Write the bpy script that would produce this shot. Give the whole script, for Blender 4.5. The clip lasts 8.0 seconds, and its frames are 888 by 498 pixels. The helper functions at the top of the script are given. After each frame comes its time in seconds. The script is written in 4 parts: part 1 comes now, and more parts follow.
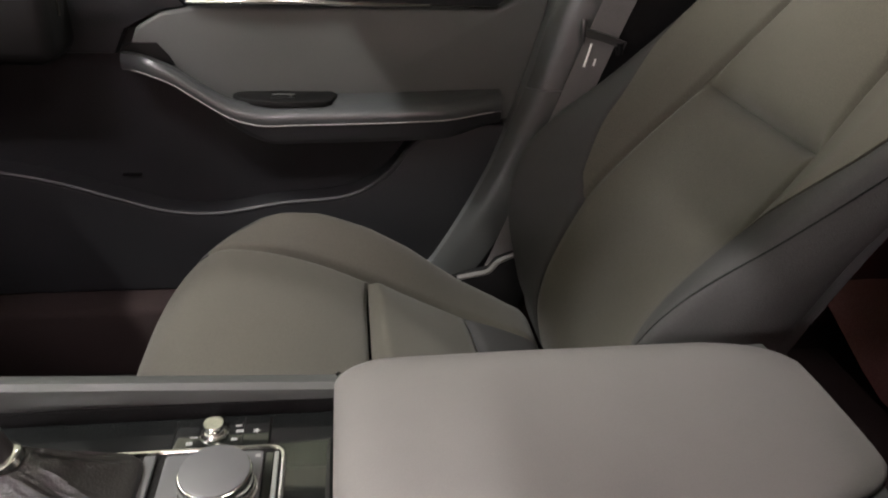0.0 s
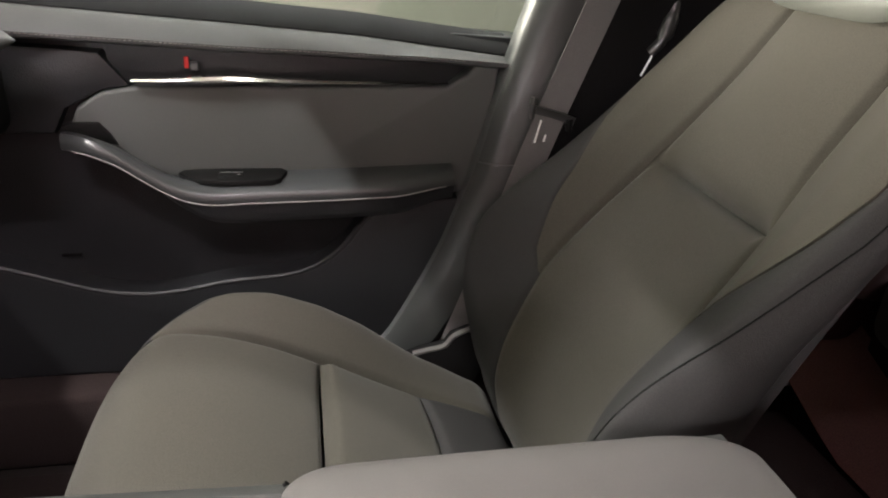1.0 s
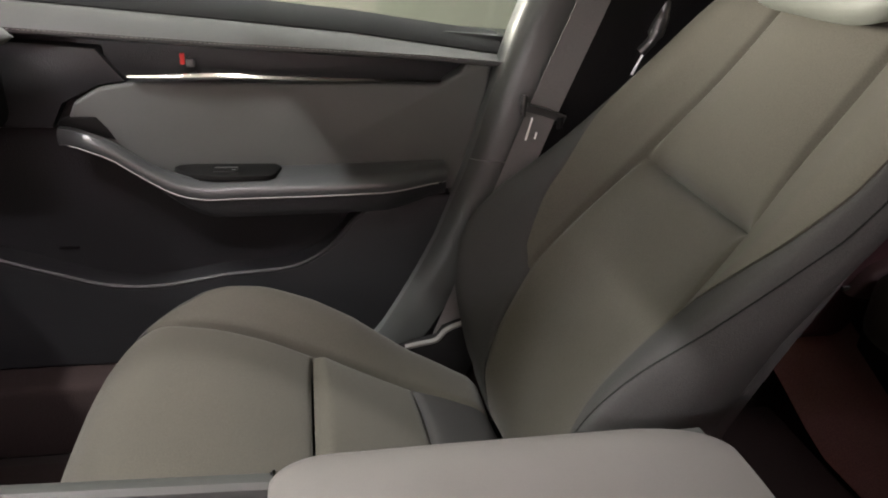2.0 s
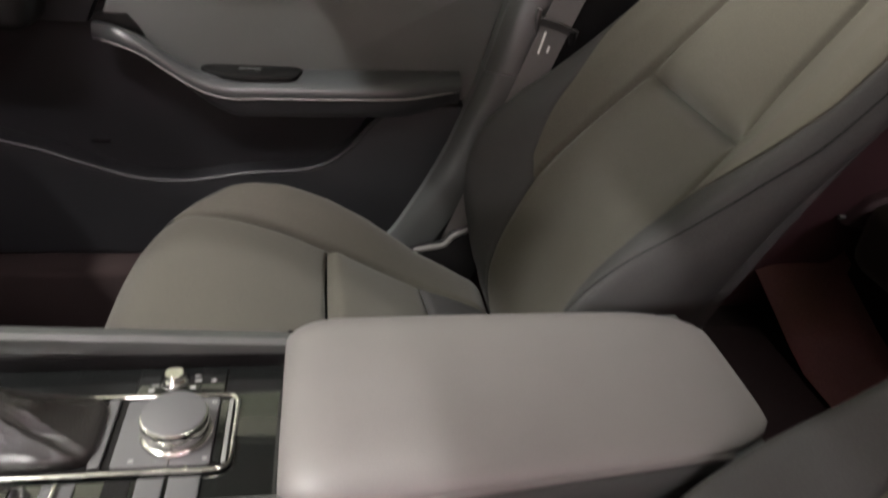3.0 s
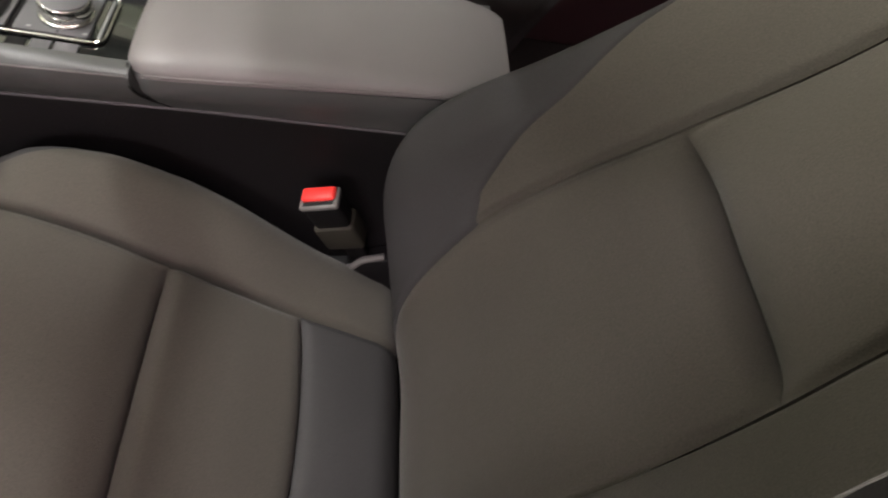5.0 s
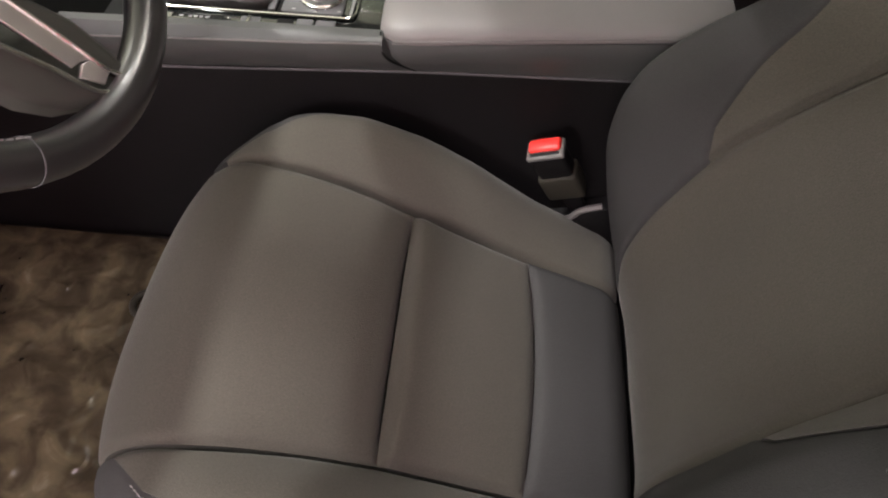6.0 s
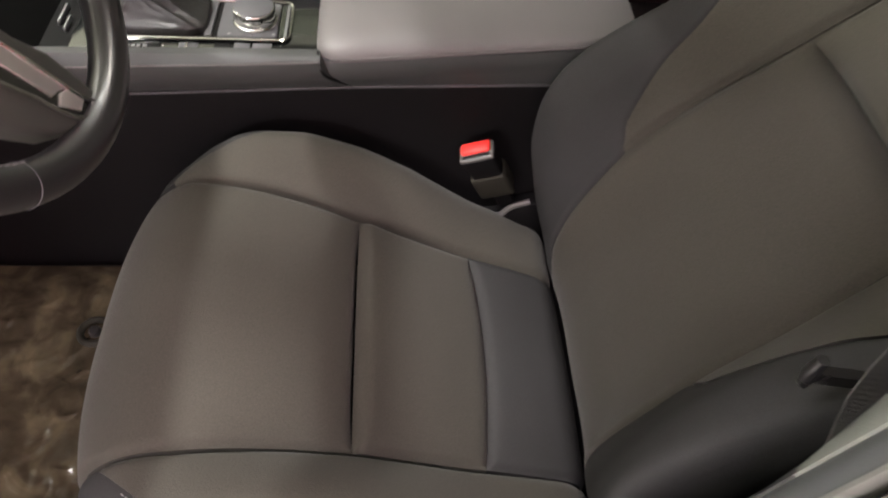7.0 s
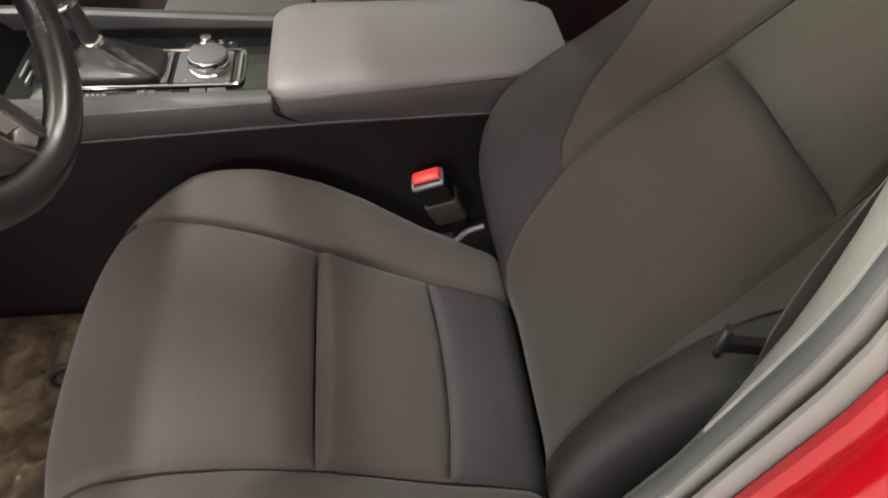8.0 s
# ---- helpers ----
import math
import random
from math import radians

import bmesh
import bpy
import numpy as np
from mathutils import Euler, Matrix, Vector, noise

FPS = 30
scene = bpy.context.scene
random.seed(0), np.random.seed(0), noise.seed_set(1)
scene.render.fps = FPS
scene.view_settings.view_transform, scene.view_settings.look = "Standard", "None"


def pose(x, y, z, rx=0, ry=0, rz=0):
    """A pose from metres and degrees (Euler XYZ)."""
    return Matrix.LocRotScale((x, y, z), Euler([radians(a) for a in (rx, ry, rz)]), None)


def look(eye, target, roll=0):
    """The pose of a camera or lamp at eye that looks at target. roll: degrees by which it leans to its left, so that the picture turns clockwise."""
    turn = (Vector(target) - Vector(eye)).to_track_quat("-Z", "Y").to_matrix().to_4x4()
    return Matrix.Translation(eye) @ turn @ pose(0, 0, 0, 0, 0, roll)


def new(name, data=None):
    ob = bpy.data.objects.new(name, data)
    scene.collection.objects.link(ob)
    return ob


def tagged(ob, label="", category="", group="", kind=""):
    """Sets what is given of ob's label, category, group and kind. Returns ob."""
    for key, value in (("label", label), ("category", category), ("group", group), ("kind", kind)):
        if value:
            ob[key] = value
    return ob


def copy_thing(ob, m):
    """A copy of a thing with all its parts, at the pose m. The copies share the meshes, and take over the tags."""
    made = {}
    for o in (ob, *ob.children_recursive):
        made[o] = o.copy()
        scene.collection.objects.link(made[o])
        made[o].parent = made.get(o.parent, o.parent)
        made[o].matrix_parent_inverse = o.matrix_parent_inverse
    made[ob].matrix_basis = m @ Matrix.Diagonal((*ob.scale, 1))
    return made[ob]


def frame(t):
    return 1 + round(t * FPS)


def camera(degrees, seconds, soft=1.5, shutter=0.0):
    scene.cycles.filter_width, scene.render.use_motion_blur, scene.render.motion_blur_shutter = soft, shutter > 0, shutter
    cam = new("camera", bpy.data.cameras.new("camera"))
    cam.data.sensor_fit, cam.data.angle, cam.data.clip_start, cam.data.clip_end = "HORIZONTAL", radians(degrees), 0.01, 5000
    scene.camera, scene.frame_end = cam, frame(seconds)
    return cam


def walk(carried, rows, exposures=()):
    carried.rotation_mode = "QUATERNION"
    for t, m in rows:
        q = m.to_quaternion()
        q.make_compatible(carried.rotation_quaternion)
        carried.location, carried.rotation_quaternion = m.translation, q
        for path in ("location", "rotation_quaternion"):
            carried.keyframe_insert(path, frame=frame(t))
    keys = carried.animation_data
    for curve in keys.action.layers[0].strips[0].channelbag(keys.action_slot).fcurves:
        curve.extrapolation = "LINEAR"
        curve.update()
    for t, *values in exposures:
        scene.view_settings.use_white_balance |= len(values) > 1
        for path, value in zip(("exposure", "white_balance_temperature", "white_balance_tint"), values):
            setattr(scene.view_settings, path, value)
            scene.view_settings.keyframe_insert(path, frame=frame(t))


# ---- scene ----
cam = camera(63.4, 8.0, soft=2.0, shutter=0.35)
PATH = [
    (0, (-0.035, -0.397, 0.878), (0.221, 1.335, -0.089), 2.6),
    (0.5, (-0.031, -0.371, 0.885), (0.264, 1.383, -0.029), 2.6),
    (1, (-0.026, -0.364, 0.906), (0.351, 1.413, 0.067), 3.1),
    (2.5, (-0.013, -0.404, 0.915), (0.347, 1.352, 0.027), 4.0),
    (3, (-0.019, -0.455, 0.907), (0.314, 1.232, -0.114), 5.7),
    (3.5, (0.037, -0.561, 0.915), (0.484, 0.962, -0.302), 11.5),
    (4, (0.146, -0.646, 0.905), (0.631, 0.734, -0.459), 17.3),
    (4.2, (0.169, -0.659, 0.921), (0.658, 0.679, -0.482), 18.9),
    (5.3, (0.133, -0.729, 0.984), (0.359, 0.516, -0.564), 14.4),
    (5.5, (0.118, -0.751, 0.983), (0.223, 0.496, -0.578), 9.7),
    (6, (0.071, -0.774, 0.98), (-0.001, 0.433, -0.614), 2.2),
    (6.5, (0.038, -0.793, 0.979), (0.034, 0.42, -0.611), 2.5),
    (7, (0.032, -0.83, 1.016), (0.195, 0.415, -0.54), 6.1),
    (7.5, (0.067, -0.86, 1.096), (0.284, 0.42, -0.425), 5.7),
    (8, (0.064, -0.885, 1.023), (0.278, 0.463, -0.439), 3.9),
]
GAIN = [(0, 1.08), (0.5, 1.17), (1, 1.20), (2.5, 1.30), (3, 1.17), (3.5, 1.01), (4, 0.88), (4.2, 0.87), (5.3, 1.12), (5.5, 1.18), (6, 1.18), (6.5, 1.10), (7, 1.14), (8, 1.22)]
walk(cam, [(t, look(eye, target, roll)) for t, eye, target, roll in PATH], exposures=GAIN)


# ---- world, lamps, exposure ----
world = bpy.data.worlds.new("hall_air")
world.use_nodes = True
world.node_tree.nodes["Background"].inputs[0].default_value = (0.90, 0.95, 0.88, 1)
world.node_tree.nodes["Background"].inputs[1].default_value = 0.03
scene.world = world
scene.view_settings.exposure = 1.12


def lamp(name, at, size_x, size_y, watts, colour, target):
    data = bpy.data.lights.new(name, "AREA")
    data.shape, data.size, data.size_y, data.energy, data.color = "RECTANGLE", size_x, size_y, watts, colour
    ob = new(name, data)
    ob.matrix_world = look(at, target) if target else pose(*at)
    return ob


GROUND = -0.24
CEIL = GROUND + 4.2
# Unseen hall lamps; this one is tinted pink for the armrest and wing.
lamp("unseen_ceiling_lamp", (-0.9, -2.5, CEIL - 0.12), 1.2, 0.35, 40, (1.0, 0.86, 0.93), (-0.9, -2.2, 0))
lamp("unseen_ceiling_lamp", (4.2, -2.3, CEIL - 0.12), 2.4, 0.35, 46, (1.0, 0.92, 0.98), (4.2, -2.0, 0))
for lx, k in ((0.4, 0.9), (4.2, 1.2)):
    # Washer added to turn the south wall into a pink reflector.
    lamp("unseen_ceiling_lamp", (lx, -3.9, CEIL - 0.12), 3.6, 0.28, 165 * k, (1.0, 0.72, 0.82), (lx, -6.0, 0.9))
    lamp("unseen_ceiling_lamp", (lx, 2.7, CEIL - 0.12), 2.4, 0.35, 45, (1.0, 0.97, 0.94), (lx, 2.2, 0))
lamp("unseen_ceiling_lamp", (-2.2, -0.5, CEIL - 0.12), 0.16, 1.4, 124, (1.0, 0.97, 0.94), None)
lamp("unseen_ceiling_lamp", (-3.0, 2.7, CEIL - 0.12), 0.20, 2.4, 15, (1.0, 0.94, 0.92), None)
# No window here: an unseen area lamp added to light the upper backrests.
lamp("unseen_wall_lamp", (-6.9, 1.0, GROUND + 1.6), 8.0, 1.5, 1300, (1.0, 0.95, 0.82), (0, 0.3, GROUND + 1.5))
# Unseen compact lamp to the south, placed to throw the console shadows.
lamp("unseen_wall_lamp", (-2.6, -5.9, GROUND + 2.1), 2.2, 0.9, 115, (1.0, 0.97, 0.97), (0.0, 0, GROUND + 0.6))
# Fill from an unseen dome lamp, added to lift seats and armrest.
lamp("dome_fill_light", (-0.04, 0.0, 1.118), 0.16, 0.07, 0.36, (1.0, 0.96, 0.91), (-0.02, 0.0, 0.0))


# ---- materials ----
def mat(name, colour, rough=0.5, metal=0.0, grain=0.0, grain_scale=800.0, blotch=0.15, blotch_scale=9.0,
        bump=0.0, bump_scale=900.0, weave=False, coat=0.0, spec=0.5, sheen=0.0):
    """A principled material with colour variation at two scales and a fine relief."""
    m = bpy.data.materials.new(name)
    m.use_nodes = True
    nt = m.node_tree
    b = nt.nodes["Principled BSDF"]
    b.inputs["Roughness"].default_value, b.inputs["Metallic"].default_value = rough, metal
    b.inputs["Coat Weight"].default_value, b.inputs["Specular IOR Level"].default_value = coat, spec
    b.inputs["Coat Roughness"].default_value = 0.06
    b.inputs["Sheen Weight"].default_value = sheen
    co = nt.nodes.new("ShaderNodeTexCoord")
    big = nt.nodes.new("ShaderNodeTexNoise")
    big.inputs["Scale"].default_value, big.inputs["Detail"].default_value = blotch_scale, 4
    fine = nt.nodes.new("ShaderNodeTexNoise")
    fine.inputs["Scale"].default_value, fine.inputs["Detail"].default_value = grain_scale, 2
    nt.links.new(co.outputs["Object"], big.inputs["Vector"])
    nt.links.new(co.outputs["Object"], fine.inputs["Vector"])
    mr = nt.nodes.new("ShaderNodeMapRange")
    mr.inputs["To Min"].default_value, mr.inputs["To Max"].default_value = 1 - blotch, 1 + blotch
    nt.links.new(big.outputs["Fac"], mr.inputs["Value"])
    mg = nt.nodes.new("ShaderNodeMapRange")
    mg.inputs["To Min"].default_value, mg.inputs["To Max"].default_value = 1 - grain, 1 + grain
    nt.links.new(fine.outputs["Fac"], mg.inputs["Value"])
    mul = nt.nodes.new("ShaderNodeMath")
    mul.operation = "MULTIPLY"
    nt.links.new(mr.outputs[0], mul.inputs[0])
    nt.links.new(mg.outputs[0], mul.inputs[1])
    sc = nt.nodes.new("ShaderNodeVectorMath")
    sc.operation = "SCALE"
    sc.inputs[0].default_value = colour
    nt.links.new(mul.outputs[0], sc.inputs["Scale"])
    nt.links.new(sc.outputs[0], b.inputs["Base Color"])
    rr = nt.nodes.new("ShaderNodeMapRange")
    rr.inputs["To Min"].default_value, rr.inputs["To Max"].default_value = max(0.02, rough - 0.06), min(1, rough + 0.06)
    nt.links.new(big.outputs["Fac"], rr.inputs["Value"])
    nt.links.new(rr.outputs[0], b.inputs["Roughness"])
    if bump:
        bn = nt.nodes.new("ShaderNodeBump")
        bn.inputs["Strength"].default_value, bn.inputs["Distance"].default_value = bump, 0.0006
        if weave:
            wx = nt.nodes.new("ShaderNodeTexWave")
            wx.inputs["Scale"].default_value, wx.inputs["Distortion"].default_value = bump_scale, 0.6
            wx.bands_direction = "X"
            wy = nt.nodes.new("ShaderNodeTexWave")
            wy.inputs["Scale"].default_value, wy.inputs["Distortion"].default_value = bump_scale, 0.6
            wy.bands_direction = "Y"
            nt.links.new(co.outputs["Object"], wx.inputs["Vector"])
            nt.links.new(co.outputs["Object"], wy.inputs["Vector"])
            ad = nt.nodes.new("ShaderNodeMath")
            nt.links.new(wx.outputs["Fac"], ad.inputs[0])
            nt.links.new(wy.outputs["Fac"], ad.inputs[1])
            nt.links.new(ad.outputs[0], bn.inputs["Height"])
        else:
            vo = nt.nodes.new("ShaderNodeTexVoronoi")
            vo.inputs["Scale"].default_value = bump_scale
            nt.links.new(co.outputs["Object"], vo.inputs["Vector"])
            nt.links.new(vo.outputs["Distance"], bn.inputs["Height"])
        nt.links.new(bn.outputs[0], b.inputs["Normal"])
    return m


FABRIC = mat("seat_fabric", (0.0576, 0.0521, 0.0412), 0.88, grain=0.42, grain_scale=620, blotch=0.10, bump=0.4, bump_scale=620, sheen=0.10)
VINYL = mat("seat_side_vinyl", (0.046, 0.0450, 0.0452), 0.80, grain=0.25, bump=0.35, bump_scale=700, spec=0.15)
# One leatherette, light put into two tones: lid and seams lit, rails and box shaded.
LEATHER = mat("leatherette_lit", (0.152, 0.142, 0.140), 0.45, grain=0.10, bump=0.14, bump_scale=900)
RAIL = mat("leatherette_shaded", (0.061, 0.063, 0.062), 0.42, grain=0.10, bump=0.16, bump_scale=900)
BOOT = mat("boot_leather", (0.022, 0.020, 0.020), 0.30, grain=0.15, bump=0.4, bump_scale=500)
SOFT = mat("door_soft_trim", (0.095, 0.099, 0.096), 0.58, grain=0.15, bump=0.4, bump_scale=600, spec=0.4)
PLASTIC = mat("black_grained_plastic", (0.0065, 0.006, 0.0065), 0.55, grain=0.15, bump=0.5, bump_scale=500, spec=0.16)
LEDGE = mat("ledge_soft_trim", (0.094, 0.097, 0.096), 0.55, grain=0.15, bump=0.2, bump_scale=900, spec=0.22)
BELTM = mat("window_seal_rubber", (0.022, 0.023, 0.024), 0.75, spec=0.15)
PAD = mat("armrest_pad", (0.052, 0.055, 0.057), 0.30, grain=0.1, bump=0.2, bump_scale=650, spec=0.6)
DOORP = mat("door_grained_plastic", (0.021, 0.022, 0.024), 0.42, grain=0.15, bump=0.5, bump_scale=500, spec=0.36)
BLACK = mat("matt_black", (0.005, 0.005, 0.005), 0.6, spec=0.2)
BROWN = mat("brown_carpet", (0.017, 0.0085, 0.008), 0.95, grain=0.5, grain_scale=450, bump=1.0, bump_scale=420)
MAROON = mat("maroon_lining", (0.040, 0.012, 0.015), 0.7, grain=0.3, bump=0.4)
# Tan tone that paints a streak of light on the rear carpet.
STREAK = mat("light_streak_carpet", (0.30, 0.16, 0.145), 0.95, grain=0.5, grain_scale=450, bump=1.0, bump_scale=420)
# Same plastic as PILLAR, its colour darkened for the side in shade.
PILLAR_SHADED = mat("shaded_pillar_plastic", (0.040, 0.042, 0.041), 0.34, grain=0.06, bump=0.25, bump_scale=700, spec=0.6)
PADDED = mat("headrest_leatherette", (0.110, 0.113, 0.100), 0.5, grain=0.1, bump=0.2, bump_scale=800)
# Pillar plastic with daylight from the open door put into its colour.
PILLAR = mat("lit_pillar_plastic", (0.24, 0.25, 0.225), 0.42, grain=0.06, bump=0.25, bump_scale=700)
LIP = mat("grey_sealing_lip", (0.155, 0.155, 0.140), 0.45, grain=0.06)
RUBBER = mat("rubber_seal", (0.085, 0.088, 0.088), 0.40, grain=0.1, bump=0.2)
GLOSS = mat("piano_black", (0.008, 0.009, 0.009), 0.09, coat=1.0, blotch=0.05, spec=1.0)
CHROME = mat("satin_chrome", (0.78, 0.77, 0.74), 0.16, metal=1.0, blotch=0.04)
WIRE = mat("bright_wire", (0.80, 0.80, 0.78), 0.45, blotch=0.02)
SILVER = mat("silver_paint", (0.42, 0.43, 0.43), 0.32, metal=0.7, blotch=0.05)
TRAY = mat("satin_silver_inlay", (0.80, 0.76, 0.74), 0.30, metal=0.85, blotch=0.12, blotch_scale=30)
BUTTON = mat("button_grey", (0.10, 0.10, 0.105), 0.40, blotch=0.05)
CARPET = mat("dark_carpet", (0.018, 0.013, 0.012), 0.95, grain=0.6, grain_scale=500, bump=1.0, bump_scale=420)
SLEEVE = mat("olive_black_plastic", (0.026, 0.024, 0.018), 0.6, bump=0.4, spec=0.25)
RIMM = mat("buckle_rim_plastic", (0.12, 0.115, 0.11), 0.35, blotch=0.05)
RED = mat("red_button_plastic", (0.75, 0.035, 0.03), 0.35, blotch=0.04)
PAINT = mat("red_car_paint", (0.27, 0.003, 0.007), 0.12, coat=0.3, blotch=0.03)
WEB = mat("belt_webbing", (0.150, 0.140, 0.138), 0.7, grain=0.3, bump=0.6, bump_scale=320, weave=True)
STITCH = mat("grey_thread", (0.32, 0.31, 0.30), 0.8)
WHITE = mat("printed_white", (0.26, 0.26, 0.26), 0.6, blotch=0.03)
HIDE = mat("wheel_leather", (0.020, 0.019, 0.020), 0.30, grain=0.1, bump=0.10, bump_scale=800, spec=1.0, coat=0.25)
SPOKE = mat("spoke_plastic", (0.060, 0.060, 0.053), 0.42, bump=0.2)
HEAD = mat("headliner_cloth", (0.30, 0.30, 0.28), 0.9, grain=0.2, bump=0.4)
CONCRETE = mat("hall_concrete", (0.30, 0.30, 0.28), 0.6, grain=0.2, grain_scale=60, blotch_scale=1.5)
WALLP = mat("hall_wall_paint", (0.30, 0.31, 0.27), 0.7, blotch_scale=1.0)
WALLN = mat("hall_wall_grey_paint", (0.14, 0.145, 0.125), 0.7, blotch_scale=1.0)
# Tint of the unseen south wall, added as a reflector for pink fill.
WALLR = mat("hall_wall_pink_bounce", (0.40, 0.32, 0.31), 0.7, blotch_scale=1.0)


# ---- mesh tools ----
def to_object(name, bm, material, smooth=True):
    me = bpy.data.meshes.new(name)
    bmesh.ops.recalc_face_normals(bm, faces=bm.faces)
    bm.to_mesh(me)
    bm.free()
    if smooth:
        me.polygons.foreach_set("use_smooth", [True] * len(me.polygons))
        me.set_sharp_from_angle(angle=radians(42))
    me.materials.append(material)
    return new(name, me)


def part(name, bm, material, parent, label="", smooth=True):
    ob = to_object(name, bm, material, smooth)
    ob.parent = parent
    if not parent.parent:
        ob.matrix_parent_inverse = Matrix.Translation(parent.location).inverted()
    if label:
        tagged(ob, label)
    return ob


def thing(name, label, category, at=(0, 0, 0), group="", kind=""):
    ob = new(name)
    ob.location = at
    ob.empty_display_size = 0.05
    return tagged(ob, label, category, group, kind)


def setting(name, bm, material, label, category, smooth=False):
    return tagged(to_object(name, bm, material, smooth), label, category, kind="structure")


def box(x0, y0, z0, x1, y1, z1, bevel=0.0, seg=3, bm=None):
    bm = bm or bmesh.new()
    vs = [bm.verts.new((x, y, z)) for x in (x0, x1) for y in (y0, y1) for z in (z0, z1)]
    fs = [bm.faces.new([vs[i] for i in f]) for f in ((0, 1, 3, 2), (4, 6, 7, 5), (0, 4, 5, 1), (2, 3, 7, 6), (0, 2, 6, 4), (1, 5, 7, 3))]
    if bevel:
        es = list({e for f in fs for e in f.edges})
        bmesh.ops.bevel(bm, geom=es, offset=bevel, segments=seg, profile=0.5, affect="EDGES")
    return bm


def spline(pts, n):
    """n points along a smooth curve through pts, evenly by chord."""
    p = np.array(pts, float)
    t = np.r_[0, np.cumsum(np.linalg.norm(np.diff(p, axis=0), axis=1))]
    m = np.gradient(p, t, axis=0)
    out = []
    for s in np.linspace(0, t[-1], n):
        i = min(max(np.searchsorted(t, s) - 1, 0), len(p) - 2)
        h = t[i + 1] - t[i]
        a = (s - t[i]) / h
        out.append((2 * a**3 - 3 * a**2 + 1) * p[i] + (a**3 - 2 * a**2 + a) * h * m[i] + (3 * a**2 - 2 * a**3) * p[i + 1] + (a**3 - a**2) * h * m[i + 1])
    return np.array(out)


def sheet(points, bm=None, close_u=False, close_v=False, caps=False):
    """A quad sheet through an array of points [u][v]."""
    bm = bm or bmesh.new()
    nu, nv = len(points), len(points[0])
    vs = [[bm.verts.new(tuple(q)) for q in row] for row in points]
    for i in range(nu if close_u else nu - 1):
        for j in range(nv if close_v else nv - 1):
            a, b = vs[i], vs[(i + 1) % nu]
            bm.faces.new((a[j], a[(j + 1) % nv], b[(j + 1) % nv], b[j]))
    if caps:
        bm.faces.new(vs[0])
        bm.faces.new(vs[-1][::-1])
    return bm


def prism(poly, y0, y1, bevel=0.004, seg=2, axis="y"):
    """A plate with the outline poly: in x and z from y0 to y1, or in x and y from z0 to z1."""
    bm = bmesh.new()
    at = (lambda a, b, c: (a, c, b)) if axis == "y" else (lambda a, b, c: (a, b, c))
    lo = [bm.verts.new(at(a, b, y0)) for a, b in poly]
    hi = [bm.verts.new(at(a, b, y1)) for a, b in poly]
    n = len(poly)
    bm.faces.new(lo)
    top = bm.faces.new(hi[::-1])
    for i in range(n):
        bm.faces.new((lo[i], lo[(i + 1) % n], hi[(i + 1) % n], hi[i]))
    bmesh.ops.recalc_face_normals(bm, faces=bm.faces)
    if bevel:
        bmesh.ops.bevel(bm, geom=list(top.edges), offset=bevel, segments=seg, profile=0.5, affect="EDGES")
    return bm


def tube(pts, radius, sides=8, closed=False, bm=None):
    """A round bar along pts; radius is a number or one for each point."""
    p = np.array(pts, float)
    n = len(p)
    r = np.broadcast_to(radius, n)
    tan = np.gradient(p, axis=0) if not closed else np.roll(p, -1, 0) - np.roll(p, 1, 0)
    rows, up = [], Vector((0.13, 0.31, 0.94))
    for q, t, k in zip(p, tan, r):
        t = Vector(t).normalized()
        side = t.cross(up).normalized()
        up = side.cross(t).normalized()
        rows.append([Vector(q) + float(k) * (math.cos(a) * side + math.sin(a) * up) for a in np.linspace(0, 2 * math.pi, sides, endpoint=False)])
    return sheet(rows, bm, close_u=closed, close_v=True, caps=not closed)


def ribbon(pts, across, width, thick):
    """A flat strap along pts, width wide in the direction across."""
    p, a = np.array(pts, float), np.array(across, float)
    a = a / np.linalg.norm(a)
    rows = []
    tan = np.gradient(p, axis=0)
    for q, t in zip(p, tan):
        n = np.cross(t, a)
        n = n / np.linalg.norm(n)
        w, d = a * width / 2, n * thick / 2
        rows.append([q - w - d, q + w - d, q + w + d, q - w + d])
    return sheet(rows, close_v=True, caps=True)


def lathe(profile, n=32, at=(0, 0, 0), axis=(0, 0, 1)):
    """A turned solid from (radius, height) pairs."""
    q = Vector((0, 0, 1)).rotation_difference(Vector(axis)).to_matrix()
    rows = []
    for r, h in profile:
        rows.append([q @ Vector((r * math.cos(a), r * math.sin(a), h)) + Vector(at) for a in np.linspace(0, 2 * math.pi, n, endpoint=False)])
    return sheet(rows, close_v=True, caps=True)


def smooth(a, b, x):
    k = np.clip((x - a) / (b - a), 0, 1)
    return k * k * (3 - 2 * k)


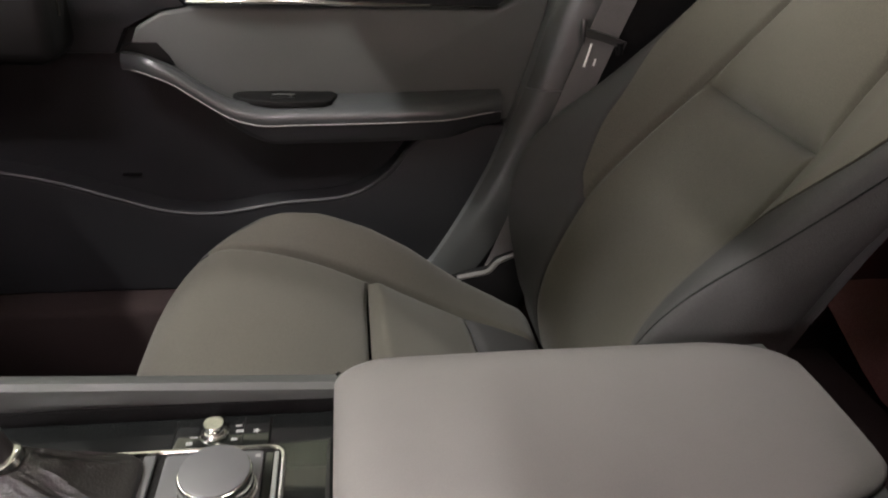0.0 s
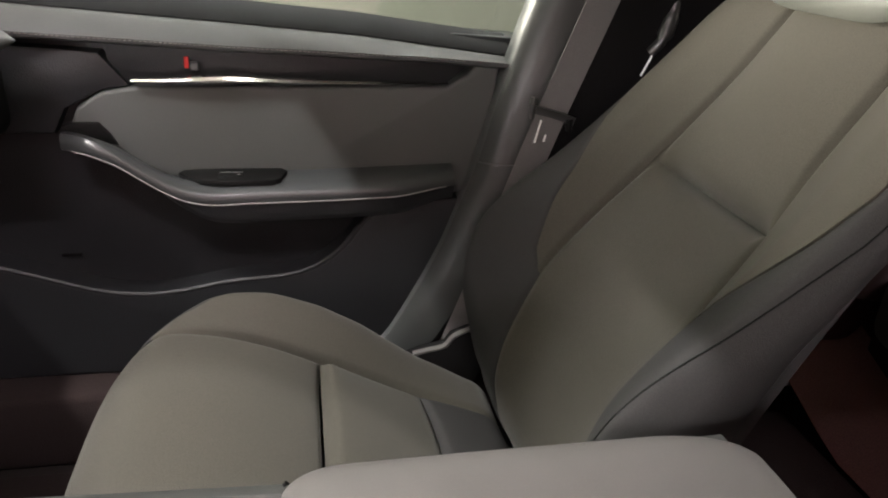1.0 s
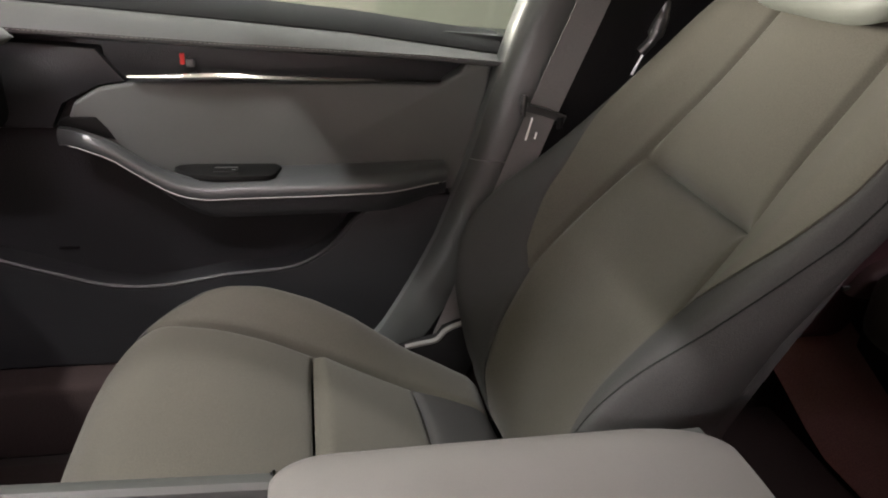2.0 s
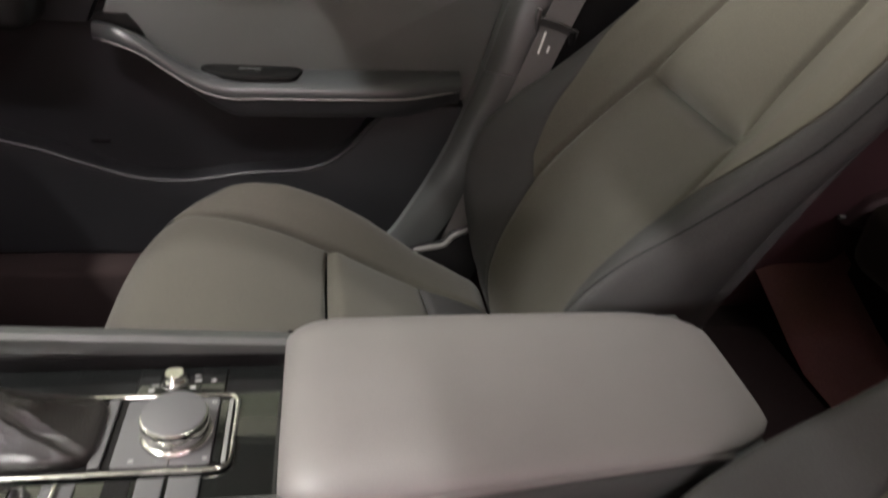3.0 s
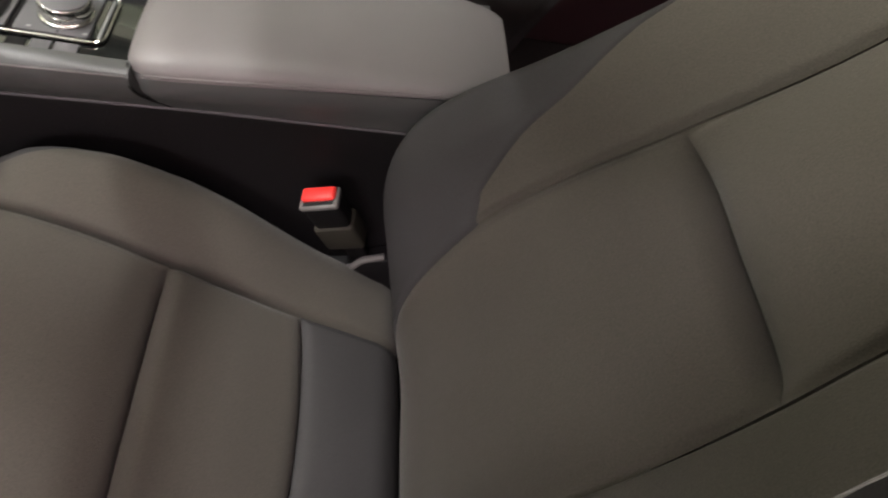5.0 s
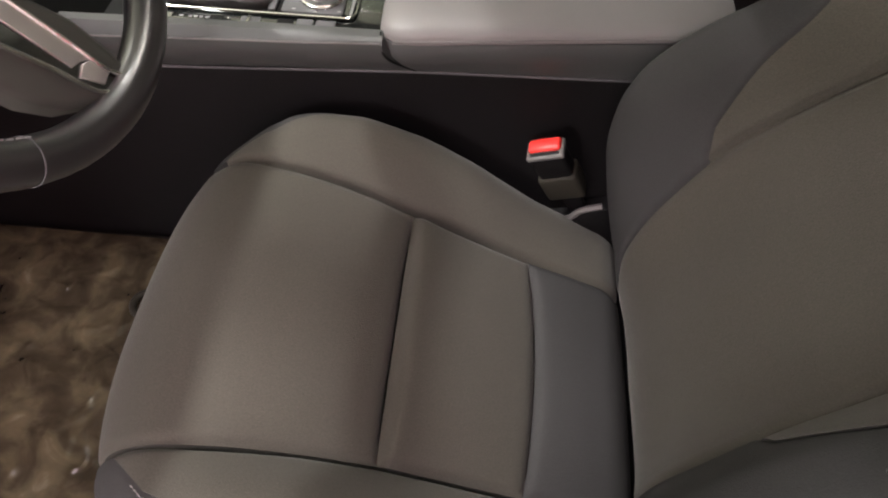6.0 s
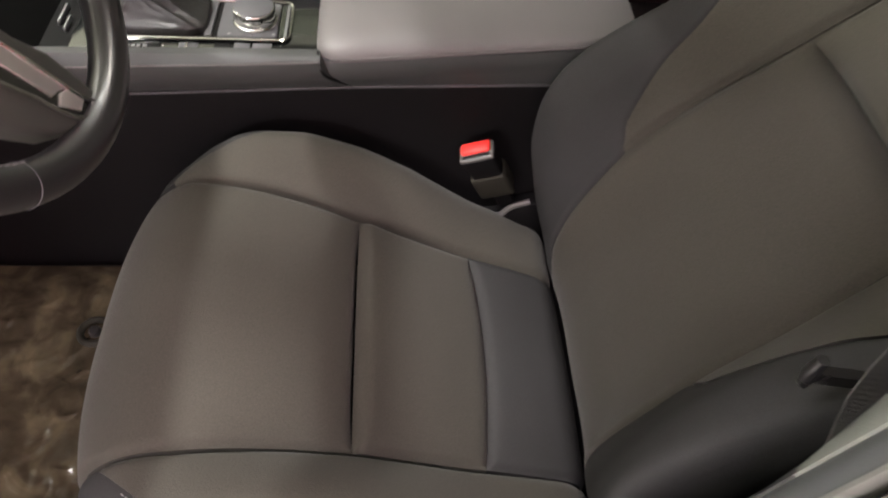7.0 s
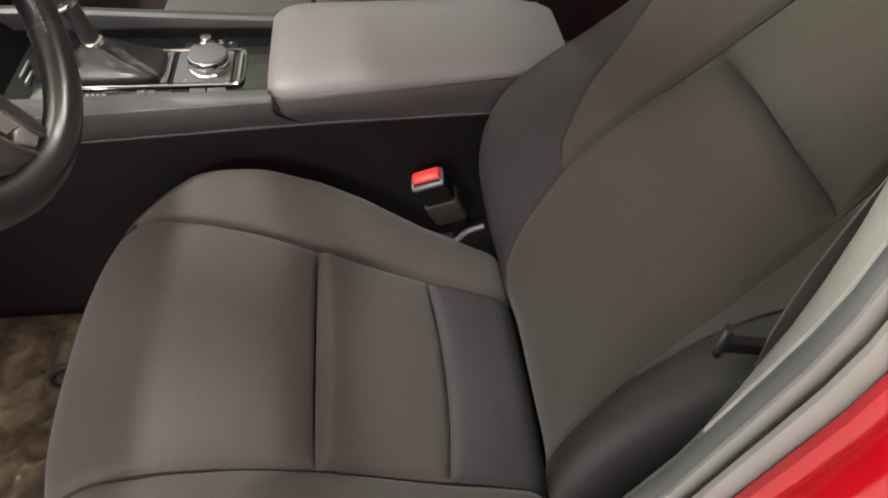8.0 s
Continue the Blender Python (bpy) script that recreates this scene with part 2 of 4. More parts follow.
def panel(fn, u0, u1, v0, v1, nu, nv, groove=0.004, reach=0.011, puff=0.0, sides="uUvV", crease=0.0, crease_side="", wide=0.02, drop=(0, 0, -1), lip=0.0):
    """A sewn cover piece: the surface fn(u, v), drawn in along its seams."""
    us, vs = np.linspace(0, 1, nu), np.linspace(0, 1, nv)
    vs = 0.35 * vs + 0.65 * (1 - np.cos(math.pi * vs)) / 2
    if crease:
        us = us**1.9 if crease_side == "u" else 1 - (1 - us) ** 1.9
    else:
        us = 0.5 * us + 0.5 * (1 - np.cos(math.pi * us)) / 2
    us = u0 + (u1 - u0) * us
    lo = v0 if callable(v0) else (lambda u: v0)
    hi = v1 if callable(v1) else (lambda u: v1)
    p = np.array([[fn(u, lo(u) + (hi(u) - lo(u)) * v) for v in vs] for u in us])
    du, dv = np.gradient(p, axis=0), np.gradient(p, axis=1)
    n = np.cross(du, dv)
    n /= np.linalg.norm(n, axis=2, keepdims=True) + 1e-12
    lu = np.cumsum(np.r_[np.zeros((1, nv)), np.linalg.norm(np.diff(p, axis=0), axis=2)], axis=0)
    lv = np.cumsum(np.c_[np.zeros((nu, 1)), np.linalg.norm(np.diff(p, axis=1), axis=2)], axis=1)
    d = np.full((nu, nv), 9.0)
    for key, dist in (("u", lu), ("U", lu[-1:] - lu), ("v", lv), ("V", lv[:, -1:] - lv)):
        if key in sides:
            d = np.minimum(d, dist)
    off = -groove * np.exp(-((d / reach) ** 2))
    off += puff * np.outer(np.sin(np.linspace(0, math.pi, nu)), np.sin(np.linspace(0, math.pi, nv)))
    if crease:
        far = lu if crease_side == "u" else lu[-1:] - lu
        off -= crease * (0.5 * np.exp(-far / wide) + 0.5 * np.exp(-far / (0.34 * wide))) * (1 - np.abs(2 * vs - 1) ** 6)[None, :]
    if lip:
        off += lip * np.exp(-lu / 0.026) * (1 - np.exp(-((lu / 0.009) ** 2)))
    p = p + n * off[..., None]
    deep = p + 0.014 * np.array(drop)
    p = np.concatenate([deep[:1], p, deep[-1:]], 0)
    deep = np.concatenate([deep[:1], deep, deep[-1:]], 0)
    return np.concatenate([deep[:, :1], p, deep[:, -1:]], 1)


FLOOR = 0.06

# ---- hall round the car ----
setting("ground", box(-7, -6, GROUND - 0.1, 8, 6, GROUND), CONCRETE, "grey concrete floor of the hall", "floor")
setting("wall_north", box(-7, 6, GROUND, 8, 6.2, CEIL), WALLN, "grey painted wall of the hall", "wall")
setting("wall_south", box(-7, -6.2, GROUND, 8, -6, CEIL), WALLR, "unseen hall wall tinted reddish for pink bounce", "wall")
setting("wall_west", box(-7.2, -6.2, GROUND, -7, 6.2, CEIL), WALLP, "pale painted wall of the hall", "wall")
setting("wall_east", box(8, -6.2, GROUND, 8.2, 6.2, CEIL), WALLP, "pale painted wall of the hall", "wall")
setting("hall_ceiling", box(-7.2, -6.2, CEIL, 8.2, 6.2, CEIL + 0.2), WALLP, "pale painted ceiling of the hall", "ceiling")

# ---- the car's shell ----
setting("floor", box(-1.25, -0.74, FLOOR - 0.06, 1.9, 0.74, FLOOR), CARPET, "dark carpet on the car floor", "carpet")
roof = sheet([[(x, y, 1.17 - 0.05 * (y / 0.6) ** 2 - 0.07 * ((x - 0.55) / 1.0) ** 2 + t) for y in np.linspace(-0.60, 0.60, 13)] for t, xs in ((0, np.linspace(-0.12, 1.5, 17)),) for x in xs])
bmesh.ops.solidify(roof, geom=roof.faces[:], thickness=0.03)
setting("ceiling", roof, HEAD, "pale cloth headliner of the car roof", "headliner", True)
# Unseen visors, added to keep the front lamp off the backrests.
for side in (-1, 1):
    setting("unseen_visor", box(-0.33, min(side * 0.59, side * 0.13), 1.085, -0.10, max(side * 0.59, side * 0.13), 1.103, 0.006), HEAD, "unseen visor added to block the front lamp", "sun visor", True)
setting("firewall", box(-1.3, -0.74, FLOOR, -1.2, 0.74, 0.72), PLASTIC, "black panel closing the footwells", "panel")
dash = sheet([[(x, y, z) for y in np.linspace(-0.72, 0.72, 9)] for x, z in spline([(-1.2, 0.80), (-0.95, 0.83), (-0.72, 0.80), (-0.66, 0.72), (-0.70, 0.60), (-0.86, 0.50), (-1.2, 0.45)], 24)])
# Unseen hood, added so its edge shades the front of the driver's cushion.
hood = sheet([[(x, y, z) for y in np.linspace(-0.60, -0.16, 9)] for x, z in spline([(-0.95, 0.80), (-0.70, 0.85), (-0.465, 0.862), (-0.455, 0.850), (-0.60, 0.79)], 20)])
bmesh.ops.solidify(hood, geom=hood.faces[:], thickness=0.012)
setting("unseen_hood", hood, PLASTIC, "unseen black hood added to shade the cushion front", "dashboard", True)
tagged(to_object("dashboard", dash, PLASTIC), "black soft dashboard under the windscreen", "dashboard", kind="structure")
setting("bulkhead", box(1.75, -0.74, FLOOR, 1.85, 0.74, 0.78), PLASTIC, "black parcel shelf panel behind the rear seat", "panel")

skin = sheet([[(x, y, 1.213 - 0.05 * (y / 0.6) ** 2 - 0.07 * ((x - 0.55) / 1.0) ** 2) for y in np.linspace(-0.63, 0.63, 13)] for x in np.linspace(-0.14, 1.55, 17)])
bmesh.ops.solidify(skin, geom=skin.faces[:], thickness=0.006)
setting("roof_skin", skin, PAINT, "glossy red painted roof of the car", "car body", True)
for side in (-1, 1):
    setting("wall_rear_skin", box(0.55, min(side * 0.805, side * 0.83), -0.02, 1.85, max(side * 0.805, side * 0.83), 0.755, 0.008), PAINT, "glossy red painted rear side of the car", "car body", True)


def bar(pts, radius, sides=8):
    return tube(pts, radius, sides)


for side in (-1, 1):
    setting("trim_windscreen_pillar", bar([(-0.95, side * 0.69, 0.78), (-0.48, side * 0.65, 1.0), (-0.12, side * 0.60, 1.12)], 0.045), PILLAR, "grey windscreen pillar trim", "pillar", True)
    setting("trim_roof_rail", bar([(-0.12, side * 0.60, 1.12), (0.5, side * 0.61, 1.15), (1.5, side * 0.58, 1.08)], 0.04), HEAD, "pale roof rail trim", "trim", True)
    setting("trim_rear_pillar", bar([(1.5, side * 0.58, 1.08), (1.85, side * 0.66, 0.78)], 0.09), HEAD, "pale rear pillar trim", "pillar", True)
    setting("wall_rear_door", box(0.42, min(side * 0.70, side * 0.80), FLOOR, 1.85, max(side * 0.70, side * 0.80), 0.76, 0.01), MAROON, "dark maroon rear door lining", "door")
setting("wall_front_kick", box(-1.2, 0.70, FLOOR, -0.62, 0.80, 0.78), PLASTIC, "black lining beside the footwell", "panel")
setting("wall_driver_kick", box(-1.2, -0.80, FLOOR, -0.75, -0.70, 0.78), PLASTIC, "black lining beside the pedals", "panel")
setting("sill_passenger", box(-0.8, 0.64, FLOOR, 0.5, 0.80, 0.20, 0.015), BROWN, "dark red-brown carpeted door sill", "sill", True)
setting("sill_driver", box(-0.8, -0.80, FLOOR, 0.5, -0.64, 0.16, 0.015), PLASTIC, "black door sill cover", "sill", True)

# ---- unseen dome lamp, added at the front of the roof for fill ----
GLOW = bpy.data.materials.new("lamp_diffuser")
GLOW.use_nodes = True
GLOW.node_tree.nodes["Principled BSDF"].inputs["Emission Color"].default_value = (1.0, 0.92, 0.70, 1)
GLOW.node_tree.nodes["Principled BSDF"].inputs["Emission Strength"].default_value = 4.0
dome = thing("unseen_dome_lamp", "unseen dome lamp added as fill on the car roof", "lamp", (-0.04, 0, 1.13))
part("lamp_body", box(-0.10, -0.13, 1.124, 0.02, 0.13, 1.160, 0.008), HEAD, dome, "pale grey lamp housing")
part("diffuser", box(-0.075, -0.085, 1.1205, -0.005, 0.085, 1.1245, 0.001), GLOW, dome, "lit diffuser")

# ---- dashboard end with its side vent ----
corner = thing("dashboard_end", "grey rounded dashboard end with a black air vent", "dashboard", (-0.5, 0.62, 0.6), kind="structure")
pod = []
for a in np.linspace(0, 1, 20):
    r = math.sqrt(max(0.0004, 1 - a**2.6))
    pod.append([(-0.66 + 0.292 * a, 0.625 + 0.062 * r * math.cos(b), 0.742 + 0.030 * r * math.sin(b)) for b in np.linspace(0, 2 * math.pi, 24, endpoint=False)])
part("pod", sheet(pod, close_v=True, caps=True), LEDGE, corner, "soft grey dashboard corner")
vent = part("air_vent", box(-0.64, 0.575, 0.615, -0.405, 0.680, 0.716, 0.020, 4), BLACK, corner, "black air vent")
part("vent_bar", tube([(-0.403, 0.620, 0.690), (-0.404, 0.622, 0.672)], 0.0015, 6), CHROME, vent, "chrome bar")

# ---- front seats ----
SEAT_Y = 0.37
CP = spline([(-0.266, 0.10), (-0.293, 0.17), (-0.301, 0.225), (-0.293, 0.276), (-0.269, 0.322), (-0.225, 0.352), (-0.16, 0.354), (-0.08, 0.336), (0.0, 0.303), (0.148, 0.236), (0.225, 0.205), (0.255, 0.190), (0.274, 0.168), (0.282, 0.13)], 400)
BP = spline([(0.331, 0.10), (0.305, 0.145), (0.2855, 0.187), (0.2828, 0.232), (0.300, 0.30), (0.347, 0.42), (0.45, 0.616), (0.549, 0.758), (0.598, 0.833), (0.625, 0.872), (0.655, 0.886), (0.684, 0.862)], 400)


def curve(pts):
    """A smooth table through (place, value) pairs."""
    p = spline([(a, b, 0) for a, b in pts], 300)
    return p[:, 0], p[:, 1]


DISH = curve([(0.08, 0.010), (0.2, 0.016), (0.29, 0.037), (0.38, 0.041), (0.45, 0.039), (0.53, 0.020), (0.61, 0.003), (0.68, 0.0), (0.9, 0.0)])
INNER = curve([(0.08, 0.143), (0.19, 0.147), (0.28, 0.150), (0.45, 0.151), (0.53, 0.145), (0.616, 0.130), (0.70, 0.113), (0.80, 0.105), (0.90, 0.10)])
OUTER = curve([(0.08, 0.236), (0.2, 0.252), (0.3, 0.260), (0.5, 0.260), (0.6, 0.256), (0.72, 0.247), (0.80, 0.230), (0.86, 0.195), (0.89, 0.175)])
WING = curve([(0.08, 0.0), (0.15, 0.002), (0.20, 0.012), (0.25, 0.035), (0.306, 0.067), (0.387, 0.112), (0.44, 0.131), (0.485, 0.135), (0.53, 0.120), (0.58, 0.088), (0.65, 0.058), (0.75, 0.040), (0.83, 0.028), (0.9, 0.010)])


def along(table, u):
    i = np.clip(u, 0, 1) * (len(table) - 1)
    return np.array([np.interp(i, np.arange(len(table)), table[:, 0]), np.interp(i, np.arange(len(table)), table[:, 1])])


def cushion(u, v):
    x, z = along(CP, u)
    a, sg = abs(v), (1 if v >= 0 else -1)
    inner = np.interp(x, [-0.31, -0.22, 0, 0.148, 0.3], [0.182, 0.178, 0.158, 0.152, 0.150])
    rise = np.interp(x, [-0.30, -0.24, -0.187, -0.128, -0.072, 0, 0.064, 0.154, 0.24], [0, 0.0, 0.008, 0.031, 0.045, 0.050, 0.042, 0.016, 0.0])
    front = 1 - smooth(-0.295, -0.15, x)
    if a <= 1:
        return np.array([x + 0.018 * front * a**3, sg * inner * a, z + 0.004 * (1 - a * a)])
    k = min(a - 1, 1.0)
    w = inner + (0.256 - inner) * k
    z += rise * math.sin(min(1, k * 1.25) * math.pi / 2) - 0.014 * max(0, k - 0.7) ** 2 / 0.09 - 0.026 * front * k * k * smooth(0.15, 0.25, z)
    x += (0.018 + (0.050 + 0.030 * max(0.0, a - 1.4)) * k * k) * front
    if a > 2:
        k = a - 2
        w += 0.014 * math.sin(k * math.pi * 0.8)
        z = z + (min(0.10, z - 0.004) - z) * k
    return np.array([x, sg * w, z])


def backrest(u, v):
    x, z = along(BP, u)
    a, sg = abs(v), (1 if v >= 0 else -1)
    inner, outer, wing, dish = (float(np.interp(z, *table)) for table in (INNER, OUTER, WING, DISH))
    if a <= 1:
        return np.array([x - 0.006 * (1 - a * a) - dish * a**3.5, sg * inner * a, z])
    k = min(a - 1, 1.0)
    w = inner + (outer - inner) * (k + 0.10 * math.sin(math.pi * max(0.0, 2 * k - 1)))
    rise = 0.45 * (1 - math.cos(min(1, k * 1.15) * math.pi)) / 2 + 0.55 * math.sin(min(1, k * 1.1) * math.pi / 2)
    x -= dish + max(wing - dish, 0.0) * rise - 0.034 * max(0, k - 0.68) ** 2 / 0.1024
    if a > 2:
        k = a - 2
        w += 0.010 * math.sin(k * math.pi) - 0.05 * k * k
        bx = along(BP, u)[0] + 0.062 * (1 - smooth(0.85, 0.888, z))
        x = x + (bx - x) * k
    return np.array([x, sg * w, z])


def u_at(table, col, value, start):
    i = start + int(np.argmax(table[start:, col] >= value))
    return i / (len(table) - 1)


def shifted(p, y):
    q = np.array(p, float)
    q[..., 1] += y
    return q


def dashes(pts, length=0.0042, gap=0.0022, radius=0.0006):
    """A row of thread stitches along pts."""
    p = np.array(pts, float)
    t = np.r_[0, np.cumsum(np.linalg.norm(np.diff(p, axis=0), axis=1))]
    bm = bmesh.new()
    for s in np.arange(0, t[-1] - length, length + gap):
        a = np.array([[np.interp(x, t, p[:, i]) for i in range(3)] for x in (s, s + length)])
        tube(a, radius, 4, bm=bm)
    return bm


def panel_b(*args, **keys):
    return panel(*args, drop=(0.9, 0, -0.44), **keys)


def front_seat(y):
    root = thing("car_seat", "dark grey fabric front seat with vinyl side bolsters", "car seat", (0, y, FLOOR), "front seats")
    put = lambda name, pts, m, label="": part(name, sheet(shifted(pts, y)), m, root, label)  # noqa: E731
    c1, c2 = u_at(CP, 0, 0.0, 150), u_at(CP, 0, 0.148, 150)
    bow = lambda v: 0.012 * (1 - v * v)  # noqa: E731
    arc = lambda u, v: cushion(u + bow(v) * smooth(c1, c2, u), v)  # noqa: E731
    put("cushion_front_panel", panel(cushion, 0, c1, -1, 1, 60, 61, puff=0.003, groove=0.0045, reach=0.006, crease=0.012, crease_side="U", wide=0.015), FABRIC)
    put("cushion_middle_panel", panel(arc, c1, c2, -1, 1, 40, 61, puff=0.013, groove=0.006, reach=0.0065, crease=0.002, crease_side="u", wide=0.006, lip=0.009), FABRIC)
    put("cushion_rear_panel", panel(arc, c2, 1, -1, 1, 30, 61, puff=0.006, groove=0.005, reach=0.006, crease=0.010, crease_side="u", wide=0.006), VINYL, "dark vinyl strip at the back of the cushion")
    cs = lambda u: float(np.interp(along(CP, u)[0], [-0.25, -0.20, -0.10, 0.0, 0.15], [0.10, 0.55, 0.92, 1.02, 1.05]))  # noqa: E731
    c0 = u_at(CP, 0, -0.25, int(np.argmin(CP[:, 0])))
    for sg in (1, -1):
        lo, hi = (1, lambda u: 1 + cs(u)) if sg > 0 else (lambda u: -1 - cs(u), -1)
        put("cushion_bolster", panel(cushion, c0, 1, lo, hi, 70, 18, groove=0.009, reach=0.0055, sides="Uv" if sg > 0 else "UV"), FABRIC)
        lo, hi = (lambda u: 1 + cs(u), 3) if sg > 0 else (-3, lambda u: -1 - cs(u))
        put("cushion_side", panel(cushion, 0, 1, lo, hi, 90, 30, groove=0.0012, reach=0.006), VINYL, "dark vinyl cushion side")
        edge = shifted([cushion(u, sg * (1 + cs(u) + 0.07)) + np.array([0, sg * 0.0012, 0.0006]) for u in np.linspace(c0 + 0.04, 0.85, 90)], y)
        if sg < 0:
            part("stitching", dashes(edge), STITCH, root, "pale grey thread")
    crease = u_at(BP, 1, 0.616, 0)
    put("backrest_lower_panel", panel_b(backrest, 0, crease, -1, 1, 64, 61, puff=0.006, groove=0.006, reach=0.006, sides="vV", crease=0.038, crease_side="U", wide=0.028), FABRIC)
    put("backrest_upper_panel", panel_b(backrest, crease, 1, -1, 1, 50, 61, puff=0.006, groove=0.006, reach=0.006, sides="vV", crease=0.044, crease_side="u", wide=0.034), FABRIC)
    ks = lambda u: float(np.interp(along(BP, u)[1], [0.432, 0.450, 0.467, 0.497, 0.545, 0.60, 0.65, 0.70, 0.92], [0.004, 0.08, 0.17, 0.25, 0.39, 0.55, 0.70, 0.80, 0.86]))  # noqa: E731
    k0 = u_at(BP, 1, 0.434, 0)
    put("backrest_bolster", panel_b(backrest, k0, 1, 1, lambda u: 1 + ks(u), 70, 22, groove=0.006, reach=0.0055, sides="v"), FABRIC)
    put("backrest_bolster", panel_b(backrest, k0, 1, lambda u: -1 - ks(u), -1, 70, 22, groove=0.006, reach=0.0055, sides="V"), FABRIC)
    put("backrest_wing", panel_b(backrest, 0, 1, lambda u: 1 + ks(u), 2, 110, 24, groove=0.0032, reach=0.0028, sides="v"), VINYL, "dark vinyl side wing")
    put("backrest_wing", panel_b(backrest, 0, 1, -2, lambda u: -1 - ks(u), 110, 24, groove=0.0032, reach=0.0028, sides="V"), VINYL, "dark vinyl side wing")
    put("backrest_side", panel_b(backrest, 0, 1, 2, 3, 80, 10, groove=0.0), VINYL)
    put("backrest_side", panel_b(backrest, 0, 1, -3, -2, 80, 10, groove=0.0), VINYL)
    rear = [[backrest(u, 3) * np.array([1, v, 1]) + np.array([0.012 * (1 - v * v), 0, 0]) for v in np.linspace(-1, 1, 15)] for u in np.linspace(0, 1, 40)]
    put("backrest_rear", np.array(rear), VINYL, "dark vinyl seat back")
    prof = spline([(0.548, 0.868), (0.553, 0.850), (0.575, 0.851), (0.620, 0.893), (0.665, 0.900), (0.70, 0.915), (0.722, 0.98), (0.705, 1.035), (0.66, 1.045), (0.61, 1.02), (0.572, 0.95), (0.548, 0.868)], 48)[:-1]
    prof = prof + np.array([-0.012, -0.028, 0])[:prof.shape[1]]
    mid = prof.mean(axis=0)
    rest = []
    for w in np.sin(np.linspace(-math.pi / 2, math.pi / 2, 25)):
        k = 0.55 + 0.45 * (1 - abs(w) ** 5) ** 0.5
        rest.append([(mid[0] + (a - mid[0]) * k, y + 0.130 * w, mid[1] + (b - mid[1]) * k) for a, b in prof])
    part("headrest", sheet(rest, close_v=True, caps=True), PADDED, root, "grey leatherette headrest")
    for w in (-0.06, 0.06):
        part("headrest_post", tube([(0.64, y + w, 0.85), (0.652, y + w, 0.90)], 0.006), CHROME, root, "chrome post")
    part("seat_base", box(-0.20, y - 0.20, FLOOR - 0.012, 0.30, y + 0.20, 0.13, 0.012), PLASTIC, root, "black plastic base and runners")
    for sg in (-1, 1):
        cover = prism([(0.135, 0.190), (0.164, 0.201), (0.205, 0.210), (0.215, 0.226), (0.238, 0.236), (0.27, 0.244), (0.29, 0.22), (0.25, 0.12), (0.15, 0.12)], y + sg * 0.272, y + sg * 0.246, 0.004)
        hinge = part("hinge_cover", cover, PLASTIC, root, "black plastic hinge cover")
        part("hinge_edge", tube(spline([(0.150, y + sg * 0.250, 0.200), (0.175, y + sg * 0.250, 0.205), (0.205, y + sg * 0.250, 0.213), (0.216, y + sg * 0.250, 0.228), (0.245, y + sg * 0.252, 0.240)], 16), 0.0048, 8), RIMM, hinge, "grey edge strip")
    return root


driver_seat = front_seat(-SEAT_Y)
passenger_seat = copy_thing(driver_seat, pose(-0.010, SEAT_Y, FLOOR + 0.008))
for ob in passenger_seat.children:
    if ob.name.startswith("hinge_cover"):
        ob.location.z += 0.046


ws = lambda u: float(np.interp(along(BP, u)[1], [0.30, 0.40, 0.52, 0.564, 0.607, 0.66, 0.8], [0.62, 0.70, 0.79, 0.86, 0.92, 0.985, 1.0]))  # noqa: E731
line = shifted([backrest(u, -1 - ws(u)) + np.array([-0.0098, -0.0002, 0.008]) for u in np.linspace(u_at(BP, 1, 0.40, 0), u_at(BP, 1, 0.84, 0), 120)], SEAT_Y)
part("wing_seam", tube(line, 0.0010, 6), BLACK, passenger_seat, "dark sewn seam")

# ---- centre console ----
console = thing("centre_console", "black centre console with padded leatherette rails and armrest", "console", (0, 0, FLOOR))


def line_z(x, pts):
    return float(np.interp(x, [p[0] for p in pts], [p[1] for p in pts]))


def rail_top(x):
    return float(np.interp(x, [-0.75, -0.3, -0.17, -0.047], [0.464, 0.4755, 0.4790, 0.480]))


